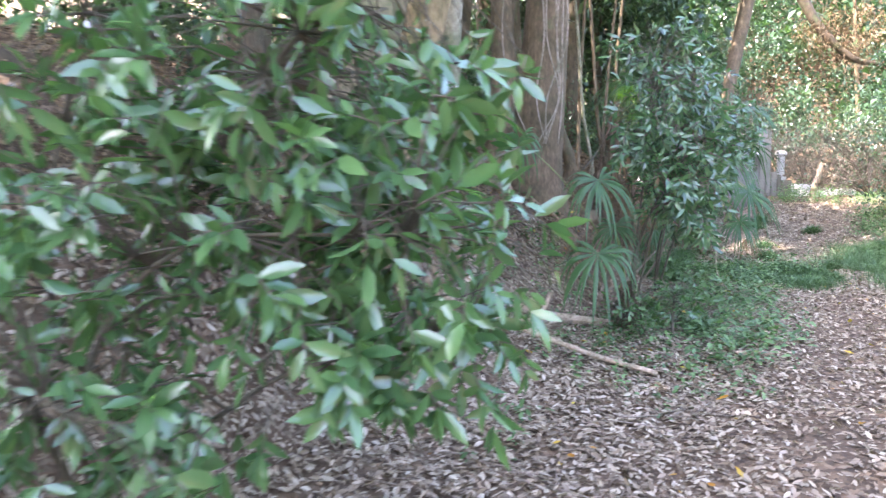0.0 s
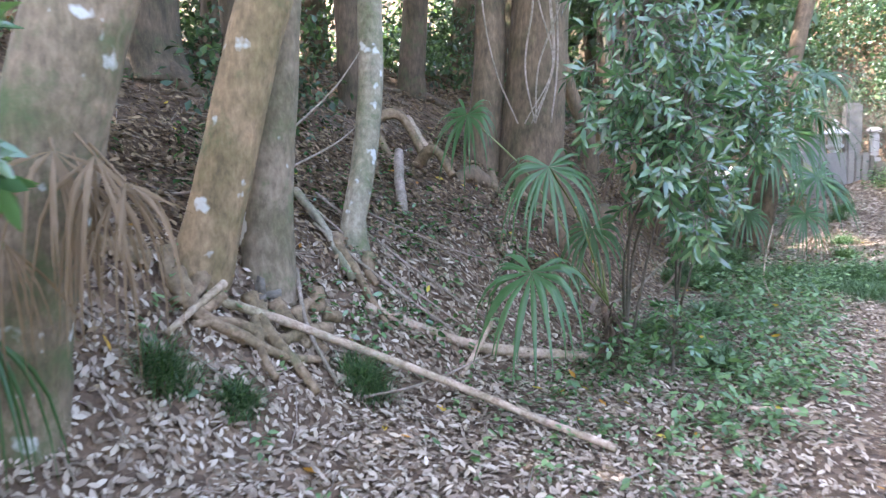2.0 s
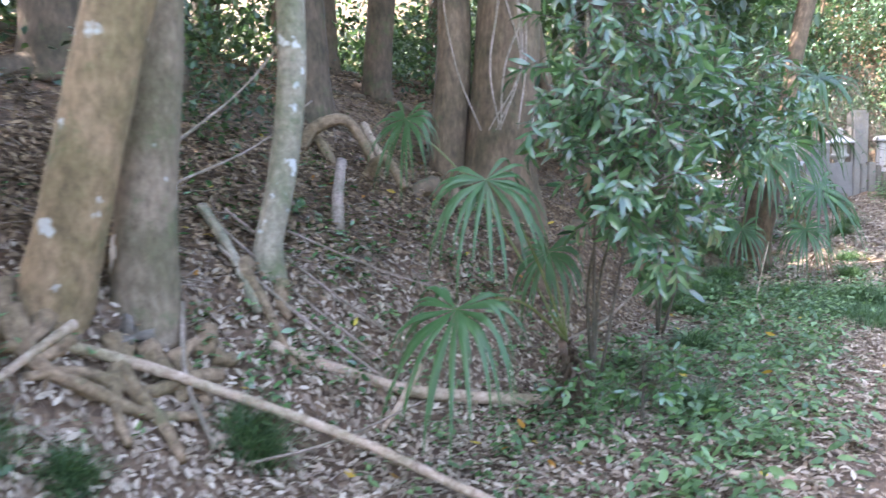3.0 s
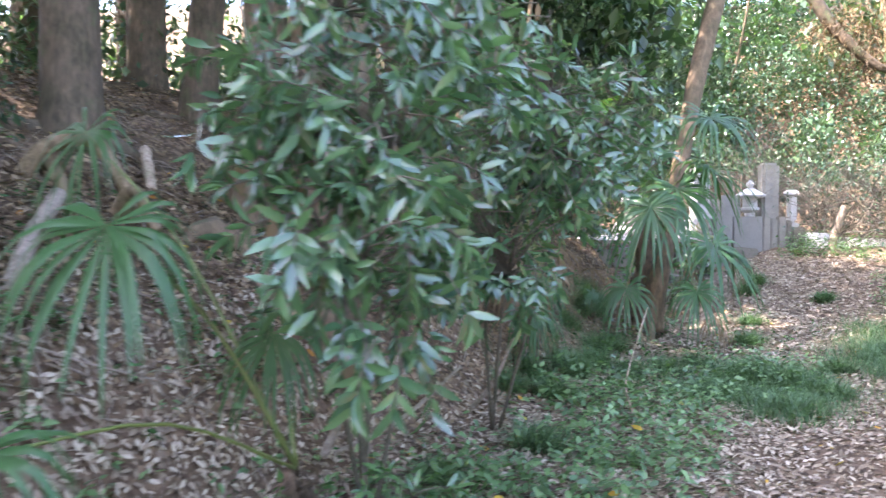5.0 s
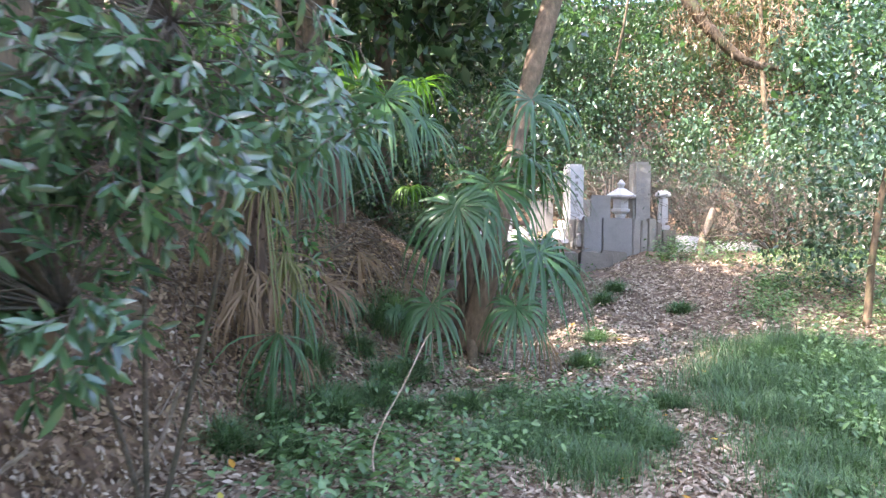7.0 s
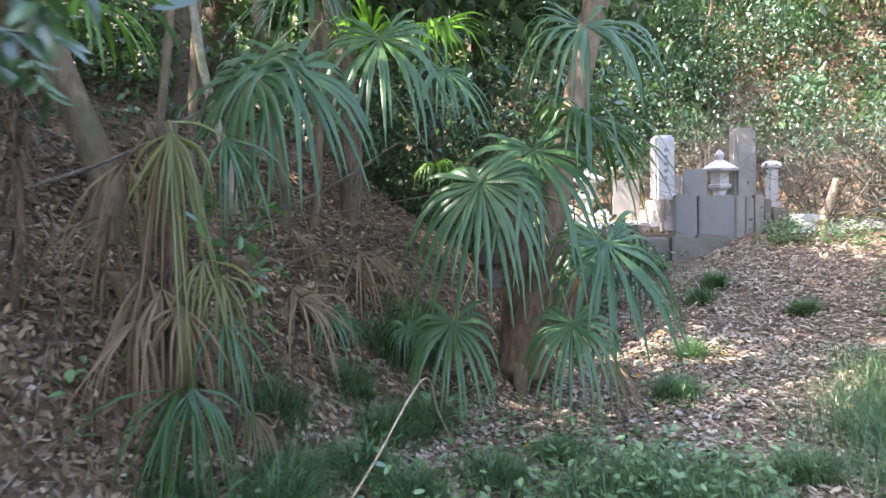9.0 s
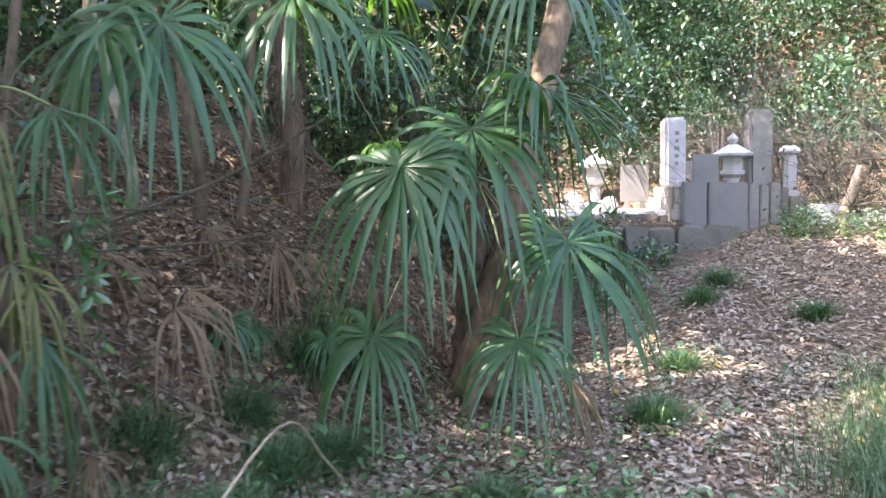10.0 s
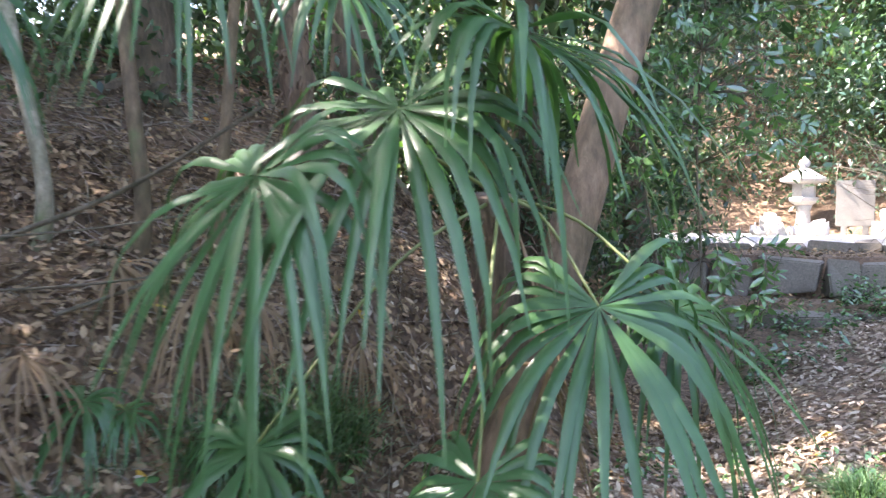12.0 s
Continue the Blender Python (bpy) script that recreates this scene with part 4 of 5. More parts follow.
palm("small_fan_palm", on_ground(1.8, 7.15), (1.76, 7.05, 0.55), [((1.22, 5.8, 0.96), (-0.25, -0.8, -0.55), 0.54, FAN), ((1.33, 6.35, 1.54), (0.1, -0.75, -0.65), 0.5, FAN), ((0.75, 7.3, 1.95), (-0.3, -0.5, -0.9), 0.42, FAN), ((1.65, 7.1, 1.1), (-0.2, -0.6, -0.9), 0.4, FAN)],
     "young fan palm with drooping pleated fronds at the bank foot", 1, 0.03)
palm("fan_palm", on_ground(4.45, 13.3), (4.55, 13.0, 1.75),
     [((4.57, 11.9, 1.97), (0.0, -0.7, -0.6), 0.78, FAN), ((4.25, 11.67, 1.77), (-0.15, -0.6, -0.75), 0.72, FAN), ((5.08, 12.31, 1.38), (0.25, -0.7, -0.65), 0.78, FAN),
      ((4.06, 11.91, 0.92), (-0.05, -0.6, -0.75), 0.52, FAN), ((4.8, 11.95, 0.9), (-0.1, -0.65, -0.75), 0.52, FAN), ((4.9, 11.97, 2.18), (0.85, -0.1, -0.45), 0.72, FAN),
      ((4.89, 11.89, 2.7), (0.15, -0.8, -0.45), 0.72, FAN), ((5.3, 12.6, 1.35), (0.7, -0.3, -0.7), 0.62, FAN), ((4.9, 12.45, 1.15), (-0.2, -0.3, -1.0), 0.34, DEAD), ((5.1, 12.35, 0.6), (0.15, -0.4, -0.9), 0.4, DEAD)],
     "windmill fan palm with large drooping pleated fronds", 2, 0.1)
palm("fan_palm", on_ground(3.1, 13.75), (3.15, 13.6, 3.0),
     [((3.62, 12.1, 2.72), (0.0, -0.7, -0.7), 0.75, FAN), ((3.25, 11.35, 2.4), (0.35, -0.5, -0.7), 0.7, FAN), ((3.05, 11.2, 2.35), (-0.3, -0.5, -0.8), 0.7, FAN), ((3.0, 12.7, 3.2), (-0.6, -0.4, -0.3), 0.7, FAN),
      ((3.9, 13.2, 3.05), (0.6, -0.3, 0.1), 0.6, FAN_BACKLIT), ((3.35, 13.6, 3.1), (-0.1, -0.5, 0.4), 0.6, FAN_BACKLIT), ((4.0, 12.6, 2.6), (0.5, -0.5, -0.6), 0.55, FAN), ((3.9, 13.4, 2.0), (0.5, -0.5, 0.0), 0.4, FAN_BACKLIT)],
     "tall dark-trunked fan palm with hanging green fronds", 3, 0.085)
palm("fan_palm", on_ground(2.05, 10.7), (2.35, 10.35, 2.35),
     [((2.76, 9.75, 2.64), (0.5, -0.5, -0.1), 0.42, FAN_BACKLIT), ((2.5, 9.8, 2.75), (-0.4, -0.5, 0.1), 0.4, FAN_BACKLIT), ((2.7, 10.2, 2.45), (0.7, -0.2, -0.3), 0.4, FAN_BACKLIT)],
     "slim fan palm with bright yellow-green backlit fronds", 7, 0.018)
palm("ragged_palm", on_ground(2.72, 10.9), (2.76, 10.85, 2.05),
     [((2.81, 10.6, 1.28), (0.1, -0.35, -1.0), 0.42, DEAD), ((2.74, 10.5, 1.15), (-0.1, -0.4, -1.0), 0.4, DEAD), ((2.9, 10.6, 1.2), (0.2, -0.3, -1.0), 0.36, DEAD), ((2.52, 10.75, 1.62), (-0.35, -0.2, -1.0), 0.5, DEAD),
      ((2.58, 10.8, 1.88), (-0.2, -0.3, -1.0), 0.42, DEAD), ((2.86, 10.65, 1.98), (0.05, -0.2, -1.0), 0.4, FAN_OLD), 
      ((3.02, 10.9, 1.98), (0.3, -0.2, -1.0), 0.42, FAN), ((2.97, 10.7, 1.4), (0.25, -0.3, -1.0), 0.36, FAN_OLD), ((3.03, 10.72, 1.33), (0.5, -0.3, -0.9), 0.32, FAN_OLD), ((3.06, 10.7, 1.14), (0.4, -0.35, -1.0), 0.42, FAN), ((2.97, 10.4, 0.88), (-0.4, -0.6, -0.8), 0.48, FAN), ((3.0, 10.45, 0.86), (0.4, -0.6, -0.8), 0.4, FAN), ((2.7, 10.7, 1.35), (-0.2, -0.3, -1.0), 0.48, DEAD)],
     "ragged small palm with a skirt of dead brown fronds", 4, 0.06, True)
shrub("leafy_sapling", on_ground(3.0, 10.95), [[(3.0, 10.95, 0.4), (3.02, 10.9, 1.1), (3.05, 10.85, 1.6)], [(3.0, 10.95, 0.4), (3.1, 10.9, 1.0), (3.15, 10.8, 1.35)]],
      [((3.05, 10.8, 1.58), (0.2, 0.15, 0.1), 9), ((3.15, 10.85, 1.3), (0.15, 0.15, 0.15), 6)], BROAD_SPRIGS, "slim sapling with few dark leaves beside a ragged palm", 6, size=(0.6, 0.9))
palm("draped_palm", on_ground(-1.05, 4.85), (-0.75, 4.55, 1.75),
     [((-0.36, 4.28, 1.6), (0.3, -0.3, -1.0), 0.46, DEAD), ((-0.28, 4.34, 1.5), (0.4, -0.3, -1.0), 0.4, DEAD), ((-0.5, 4.25, 1.62), (0.3, -0.3, -1.0), 0.42, DEAD), ((-0.4, 4.3, 1.5), (0.4, -0.2, -1.0), 0.36, DEAD), ((-0.65, 4.15, 1.3), (0.0, -0.3, -1.0), 0.32, DEAD), ((-0.72, 4.12, 0.98), (0.15, -0.35, -1.0), 0.42, FAN), ((-0.95, 4.1, 1.0), (-0.1, -0.4, -1.0), 0.45, FAN)],
     "small palm with dry brown and green fronds draped on a trunk", 5, 0.05, True)
for k, (hub, face, rad, lab) in enumerate((((3.1, 10.93, 0.62), (0.05, -0.3, -0.9), 0.3, ""), ((3.2, 11.5, 1.12), (0.75, -0.35, -0.35), 0.42, ""), ((3.4, 12.45, 1.35), (0.4, -0.35, -0.8), 0.42, ""))):
    gx, gy, gz = on_ground(hub[0] + 0.05, hub[1] + 0.25)
    palm("dead_frond", (gx, gy, gz), (gx, gy, gz + 0.02), [(hub, face, rad, DEAD)], "dry brown fallen palm frond propped on the litter", 30 + k, 0)
for k, (hub, face, rad) in enumerate((((3.26, 12.0, 0.98), (0.1, -0.6, -0.5), 0.3), ((3.75, 12.2, 0.85), (0.3, -0.6, -0.4), 0.25))):
    gx, gy, gz = on_ground(hub[0], hub[1] + 0.15)
    palm("palm_seedling", (gx, gy, gz), (gx, gy, gz + 0.03), [(hub, face, rad, FAN), ((hub[0] + 0.1, hub[1] + 0.1, hub[2] - 0.05), (0.8, -0.3, -0.3), rad * 0.8, FAN)], "small green fan palm seedling in the litter", 40 + k, 0)
for k, (x, y) in enumerate(((3.0, 12.0), (3.35, 12.9), (2.6, 11.9), (3.75, 13.2), (2.85, 12.6), (2.2, 11.2), (2.1, 12.2))):
    gx, gy, gz = on_ground(x, y)
    palm("dead_frond", (gx, gy, gz), (gx, gy, gz + 0.02), [((gx + 0.1, gy - 0.12, gz + 0.1), (0.6, -0.4 + 0.15 * (k % 3), -0.45), 0.38, DEAD)], "dry brown palm frond lying down the bank", 60 + k, 0)
# thin pale stems among the palms
STEMS = [(2.2, 12.4, 2.35, 12.6, 0.035), (2.45, 12.5, 2.2, 12.4, 0.035), (2.75, 12.8, 2.55, 12.9, 0.04), (1.95, 11.7, 1.45, 11.6, 0.1), (2.35, 11.4, 2.6, 11.6, 0.028), (2.9, 13.2, 3.1, 13.3, 0.035)]
for k, (x, y, x2, y2, r) in enumerate(STEMS):
    z = float(height(x, y))
    tree("sapling", [(x, y, z - 0.1, r * 1.5), (x + 0.05, y, z + 0.3, r), ((x + x2) / 2, (y + y2) / 2, z + 1.2, r * 0.9), (x2, y2, z + 2.6, r * 0.8), (x2 + (x2 - x), y2, z + 5.0, r * 0.4)],
         "thin pale grey-green sapling stem on the bank", BARK_GREY if k == 1 else BARK_BROWN, 0, 0.3, 8, seed=90 + k, crown=((x2, y2, z + 3.9), (1.5, 1.5, 0.8), 170, 0.14))


# ---- fallen wood ----
def fallen(name, line, r0, r1, label, mat=LOG, seed=0):
    ob = thing(name, line[0], label, "fallen branch", "fallen wood")
    n = 5 * len(line)
    part("wood", mesh_from("wood", *tube(curve(line, n), np.linspace(r0, r1, n), 8, 0.1, seed), mat), ob)
    return ob


fallen("fallen_log", [(-0.5, 5.45, 0.88), (-0.2, 5.62, 0.74), (0.2, 5.82, 0.53), (0.72, 5.9, 0.31), (1.24, 5.8, 0.13), (1.65, 5.58, 0.05)], 0.028, 0.02, "long pale bare fallen branch lying down the bank", seed=1)
fallen("fallen_log", [(0.15, 6.3, 0.68), (0.55, 6.55, 0.46), (0.95, 6.75, 0.3), (1.65, 7.2, 0.13)], 0.035, 0.045, "pale fallen branch lying along the bank foot", seed=2)
fallen("broken_branch", [(-0.45, 6.85, 1.42), (-0.2, 6.65, 1.18), (0.06, 6.4, 0.84)], 0.034, 0.028, "rough brown broken branch leaning down the bank", BARK_GREY, 3)
fallen("broken_branch", [(0.05, 8.3, 1.72), (0.12, 7.9, 1.45), (0.2, 7.6, 1.2)], 0.045, 0.05, "pale splintered branch standing on the slope", TWIG, 4)
fallen("broken_branch", [(-0.1, 9.75, 2.12), (0.15, 9.3, 1.8)], 0.05, 0.04, "short sawn branch lying on the bank", LOG, 5)
fallen("dry_stick", [(-0.2, 6.05, 0.95), (-0.05, 5.75, 0.66), (0.17, 5.55, 0.38)], 0.016, 0.01, "thin dry stick lying on the litter", TWIG, 6)
fallen("dry_stick", [(-0.42, 5.5, 0.95), (-0.5, 5.3, 0.85), (-0.56, 5.1, 0.76)], 0.024, 0.016, "short pale stick lying on the litter", LOG, 7)
fallen("dry_stick", [(0.95, 6.45, 0.55), (0.85, 6.35, 0.36), (0.78, 6.2, 0.26)], 0.022, 0.012, "splintered pale stick poking from the log", LOG, 8)
fallen("dry_stick", [(0.3, 5.6, 0.3), (0.6, 5.9, 0.3), (0.95, 6.4, 0.35)], 0.01, 0.007, "thin grey stick lying across the litter", TWIG, 9)
for k, (a, b, rad) in enumerate((((-0.35, 6.75, 1.35), (0.75, 6.6, 0.5), 0.008), ((-0.3, 6.85, 1.4), (0.95, 6.9, 0.45), 0.01), ((-0.25, 6.6, 1.2), (0.7, 6.45, 0.5), 0.012), ((0.0, 7.1, 1.25), (1.1, 7.6, 0.75), 0.007),
                                ((-0.35, 6.3, 1.75), (0.1, 7.2, 2.6), 0.008), ((-0.3, 6.2, 1.55), (0.1, 7.4, 2.1), 0.008), ((-0.9, 6.6, 1.6), (-0.3, 6.1, 1.55), 0.012), ((-1.5, 6.2, 1.5), (-0.7, 6.0, 1.45), 0.012),
                                ((2.45, 9.1, 0.3), (2.75, 9.0, 0.85), 0.016), ((1.7, 7.85, 0.35), (1.85, 7.9, 0.95), 0.022), ((1.75, 7.9, 0.35), (2.4, 8.3, 0.75), 0.014), ((2.3, 11.6, 1.55), (4.1, 12.3, 1.75), 0.006), ((2.4, 11.7, 1.35), (4.0, 12.6, 1.55), 0.006),
                                ((2.9, 12.2, 1.25), (3.5, 12.6, 1.65), 0.01), ((2.6, 12.0, 1.5), (3.7, 12.5, 2.1), 0.014), ((3.4, 12.3, 0.8), (3.55, 11.75, 0.42), 0.02), ((3.5, 12.0, 0.65), (3.3, 11.85, 0.68), 0.012), ((2.0, 10.7, 1.7), (2.6, 11.9, 2.3), 0.012))):
    a, b = np.array(a), np.array(b)
    m = (a + b) / 2 + np.array([0.02, 0.02, -0.05])
    fallen("dry_stick", [tuple(a), tuple(m), tuple(b)], rad, rad * 0.6, "thin dry grey-brown stick on the leafy bank", WOODY if k > 10 else TWIG, 20 + k)
fallen("trailing_vine", [(3.66, 9.4, 0.14), (3.62, 9.7, 0.35), (3.8, 10.2, 0.6), (3.98, 10.6, 0.86), (4.02, 11.0, 0.6), (4.1, 11.3, 0.3)], 0.006, 0.004, "thin pale arching vine over the weeds", LOG, 50)
fallen("short_log", [(2.5, 6.25, 0.05), (2.68, 6.22, 0.06), (2.95, 6.15, 0.05)], 0.025, 0.02, "short brown stick lying by the path", LOG, 51)
for k, line in enumerate((((-0.74, 5.5), (-0.66, 5.36), (-0.5, 5.33), (-0.3, 5.4), (-0.1, 5.5), (0.08, 5.68)), ((0.02, 5.95), (-0.08, 5.74), (-0.16, 5.58), (-0.36, 5.42), (-0.5, 5.26)), ((-0.3, 5.7), (-0.24, 5.56), (-0.04, 5.5), (0.1, 5.4)))):
    fallen("buttress_root", [on_ground(x, y, 0.035 + 0.02 * (i % 2)) for i, (x, y) in enumerate(line)], 0.045, 0.022, "thick pale brown root gripping the bank edge", ROOT, 170 + k)
for k, a in enumerate(((-0.75, 5.35, 0.95), (-0.45, 5.5, 0.86), (-0.15, 5.85, 0.86), (-0.1, 6.1, 0.98), (-0.65, 5.4, 0.8), (-0.85, 5.4, 0.95), (-0.25, 5.75, 0.9), (-0.02, 6.0, 0.95), (-0.55, 5.5, 0.95), (-0.35, 5.65, 0.92), (-0.1, 6.65, 1.1), (0.1, 6.7, 1.05), (1.1, 9.4, 1.3), (1.4, 9.4, 1.2), (0.8, 9.5, 1.35))):
    rr = np.random.default_rng(70 + k)
    p = [np.array((a[0], a[1], float(height(a[0], a[1])) + 0.05))]
    d = np.array([rr.uniform(-0.6, 0.6), -0.4, -0.25])
    for j in range(4):
        d = d + rr.normal(size=3) * 0.25
        q = p[-1] + d * 0.16
        q[2] = float(height(q[0], q[1])) + 0.02 + 0.03 * rr.uniform()
        p.append(q)
    fallen("gnarled_root", [tuple(q) for q in p], 0.055, 0.02, "gnarled brown surface root at a tree foot", ROOT, 70 + k)
ob = thing("field_stone", (-0.28, 5.72, 0.75), "rounded grey stone wedged among tree roots", "stone")
part("stone", bm_mesh("stone", block(-0.3, 5.72, 0.74, 0.24, 0.2, 0.18, 20, 0.085, 0.2, 0.02, 9), MOSSY, True), ob)
for k in range(7):
    rr = np.random.default_rng(140 + k)
    x = rr.uniform(0.8, 1.7)
    p = [(x, 9.5, 4.6), (x + rr.uniform(-0.1, 0.1), 9.45, 3.4), (x + rr.uniform(-0.15, 0.15), 9.4, 2.6), (x + rr.uniform(-0.3, 0.3), 9.2, 2.0)]
    fallen("hanging_vine", p, 0.012, 0.007, "thin brown vine hanging down a thick trunk", TWIG, 140 + k)
for k, line in enumerate((((-0.5, 8.7, 1.6), (-0.35, 8.68, 1.95), (-0.19, 8.75, 2.08), (0.0, 8.85, 2.06), (0.22, 8.98, 1.6)), ((0.05, 8.9, 1.5), (0.3, 8.7, 1.75), (0.5, 8.6, 1.5)), ((-0.5, 9.0, 1.8), (-0.3, 8.8, 1.95), (0.0, 8.6, 1.5)))):
    fallen("arching_root", list(line), 0.06, 0.04, "thick brown root arching out of the eroded bank", ROOT, 120 + k)


def debris(name, count, v0, v1, u0, u1, length, label, mat, seed):
    """Small twigs and stalks strewn over the floor."""
    r = np.random.default_rng(seed)
    out = []
    for _ in range(count):
        x, y = spot(r.uniform(v0, v1), r.uniform(u0, u1))
        a, L = r.uniform(0, 6.28), length * r.uniform(0.3, 1.3)
        p = [on_ground(x + math.cos(a) * L * s, y + math.sin(a) * L * s, 0.012 + r.uniform(0, 0.03)) for s in (-0.5, 0.0, 0.5)]
        rad = r.uniform(0.0018, 0.0055)
        out.append(tube(np.array(p) + r.normal(size=(3, 3)) * 0.015, [rad, rad, rad * 0.6], 4))
    tagged(new(name, mesh_from(name, *joined(out), mat)), label, "twigs", kind="stuff")


debris("twig_litter", 1300, 1.0, 16.0, 0.6, 5.0, 0.32, "small dry twigs strewn over the leaf litter", TWIG, 1)
debris("stalk_litter", 700, 10.0, 15.5, 2.6, 5.5, 0.75, "dry brown palm stalks strewn down the bank", TWIG, 2)
debris("bank_twigs", 350, 5.0, 9.5, 3.0, 6.5, 0.6, "thin grey branches strewn on the upper bank", TWIG, 3)
# brown drooping bough above the path ahead
BOUGH = thing("dead_bough", (9.4, 18.2, 7.5), "drooping brown conifer bough with dry needles overhead", "branch")
part("limb", mesh_from("limb", *tube(curve([(8.0, 17.6, 6.4), (8.6, 17.4, 5.2), (9.3, 17.2, 4.4), (9.9, 17.0, 4.2)], 14), np.linspace(0.13, 0.04, 14), 8, 0.1), BARK_DARK), BOUGH)
pos, rb = clumped((9.2, 17.3, 4.9), (1.0, 0.6, 0.7), 2600, 77)
part("needles", mesh_from("needles", *leaf_cloud(pos, rb, 0.16, 0.8, leaf_shape(1.0, 0.12)), LITTER_OLD_SHADED), BOUGH, kind="stuff")


# ---- litter, grass and weeds ----
MOUNDS = [(5.05, 10.9, 0.55, 0.32), (4.6, 10.5, 0.5, 0.26), (7.1, 11.9, 0.75, 0.4), (6.7, 11.0, 0.55, 0.34), (7.9, 12.9, 0.9, 0.35), (6.4, 10.0, 0.5, 0.3), (8.4, 11.8, 1.1, 0.4), (7.4, 10.6, 0.8, 0.36), (4.95, 10.0, 0.42, 0.26), (5.35, 10.55, 0.36, 0.26), (6.1, 9.4, 0.4, 0.26)]
TUFTS = [(0.28, 5.75, 0.17), (2.62, 7.44, 0.19), (-0.5, 4.98, 0.16), (3.78, 12.55, 0.26), (3.7, 11.5, 0.2), (3.6, 12.3, 0.2), (4.67, 11.6, 0.16), (4.3, 11.2, 0.18), (7.1, 16.5, 0.2), (3.3, 10.9, 0.2), (2.95, 10.4, 0.18), (6.75, 15.9, 0.2), (5.7, 12.9, 0.2), (6.1, 14.0, 0.18),
         (3.9, 10.9, 0.2), (2.9, 8.9, 0.2), (-0.2, 5.1, 0.12), (5.5, 10.4, 0.16), (7.6, 15.2, 0.18), (3.1, 10.0, 0.18), (2.3, 8.3, 0.14), (1.7, 7.3, 0.13), (5.9, 11.2, 0.2), (3.35, 10.6, 0.22), (3.6, 11.1, 0.2), (3.15, 11.3, 0.18), (3.9, 11.75, 0.2), (3.45, 11.75, 0.16), (2.75, 10.0, 0.18), (3.85, 12.85, 0.22)]


def blades(points, length, width, r, lean=0.6):
    """Arching grass blades rooted at the points."""
    n = len(points)
    a = r.uniform(0, 6.28, n)
    L = length * r.uniform(0.55, 1.2, n)
    d = np.stack([np.cos(a), np.sin(a), 0 * a], 1)
    s = np.stack([-np.sin(a), np.cos(a), 0 * a], 1)
    V = np.zeros((n, 7, 3))
    out = lean * r.uniform(0.4, 1.3, n)
    for i, (t, w) in enumerate(((0, 0.8), (0.4, 1.0), (0.75, 0.7))):
        c = points + d * (out * L * t * t)[:, None] + np.array([0, 0, 1.0]) * (L * (t - 0.45 * out * t * t))[:, None]
        V[:, 2 * i] = c - s * (width * w / 2)
        V[:, 2 * i + 1] = c + s * (width * w / 2)
    V[:, 6] = points + d * (out * L)[:, None] + np.array([0, 0, 1.0]) * (L * (1 - 0.55 * out))[:, None]
    F = []
    for k in range(n):
        o = 7 * k
        F += [(o, o + 1, o + 3, o + 2), (o + 2, o + 3, o + 5, o + 4), (o + 4, o + 5, o + 6)]
    return V.reshape(-1, 3), F


r_g = np.random.default_rng(91)
for x, y, rad, h in MOUNDS:
    n = int(9500 * rad * rad)
    q = r_g.normal(size=(n, 2)) * rad * 0.5
    gx, gy = x + q[:, 0], y + q[:, 1]
    dome = 0.35 * h * np.exp(-(q ** 2).sum(1) / (rad * rad * 0.5))
    pts = np.stack([gx, gy, height(gx, gy) - 0.02 + dome * 0.5], 1)
    tagged(new("grass_mound", mesh_from("grass_mound", *blades(pts, h * 0.75, 0.0048, r_g, 0.8), GRASS)), "mound of soft fine green grass beside the path", "grass", "grass mounds", "stuff")
for x, y, s in TUFTS:
    n = 600
    q = r_g.normal(size=(n, 2)) * s * 0.33
    gx, gy = x + q[:, 0], y + q[:, 1]
    pts = np.stack([gx, gy, height(gx, gy) - 0.02], 1)
    tagged(new("grass_tuft", mesh_from("grass_tuft", *blades(pts, s * 1.35, 0.006, r_g, 0.9), GRASS)), "dark green tuft of fine arching grass in litter", "grass", "grass tufts", "stuff")


def litter(name, count, v0, v1, u0, u1, size, label, mat, keep=None, lift=0.018, seed=0, power=1.0, flat=None):
    r = np.random.default_rng(seed)
    v, u = v0 + (v1 - v0) * r.uniform(size=count) ** power, r.uniform(u0, u1, count)
    x, y = spot(v, u)
    if keep is not None:
        ok = keep(x, y, u, v, r)
        x, y = x[ok], y[ok]
    n = len(x)
    pos = np.stack([x, y, (height(x, y) if flat is None else flat) + r.uniform(0.004, lift * 2.2, n)], 1)
    e = 0.05
    gx, gy = (height(x + e, y) - height(x, y)) / e, (height(x, y + e) - height(x, y)) / e
    nrm = np.stack([-gx, -gy, np.ones(n)], 1) + r.normal(size=(n, 3)) * 0.33
    a = r.uniform(0, 6.28, n)
    axis = np.stack([np.cos(a), np.sin(a), gx * np.cos(a) + gy * np.sin(a) + r.normal(size=n) * 0.25], 1)
    ob = new(name, mesh_from(name, *scattered(LITTER_LEAF, pos, basis(axis, nrm), size * r.uniform(0.5, 1.3, n)), mat))
    return tagged(ob, label, "leaf litter", kind="stuff")


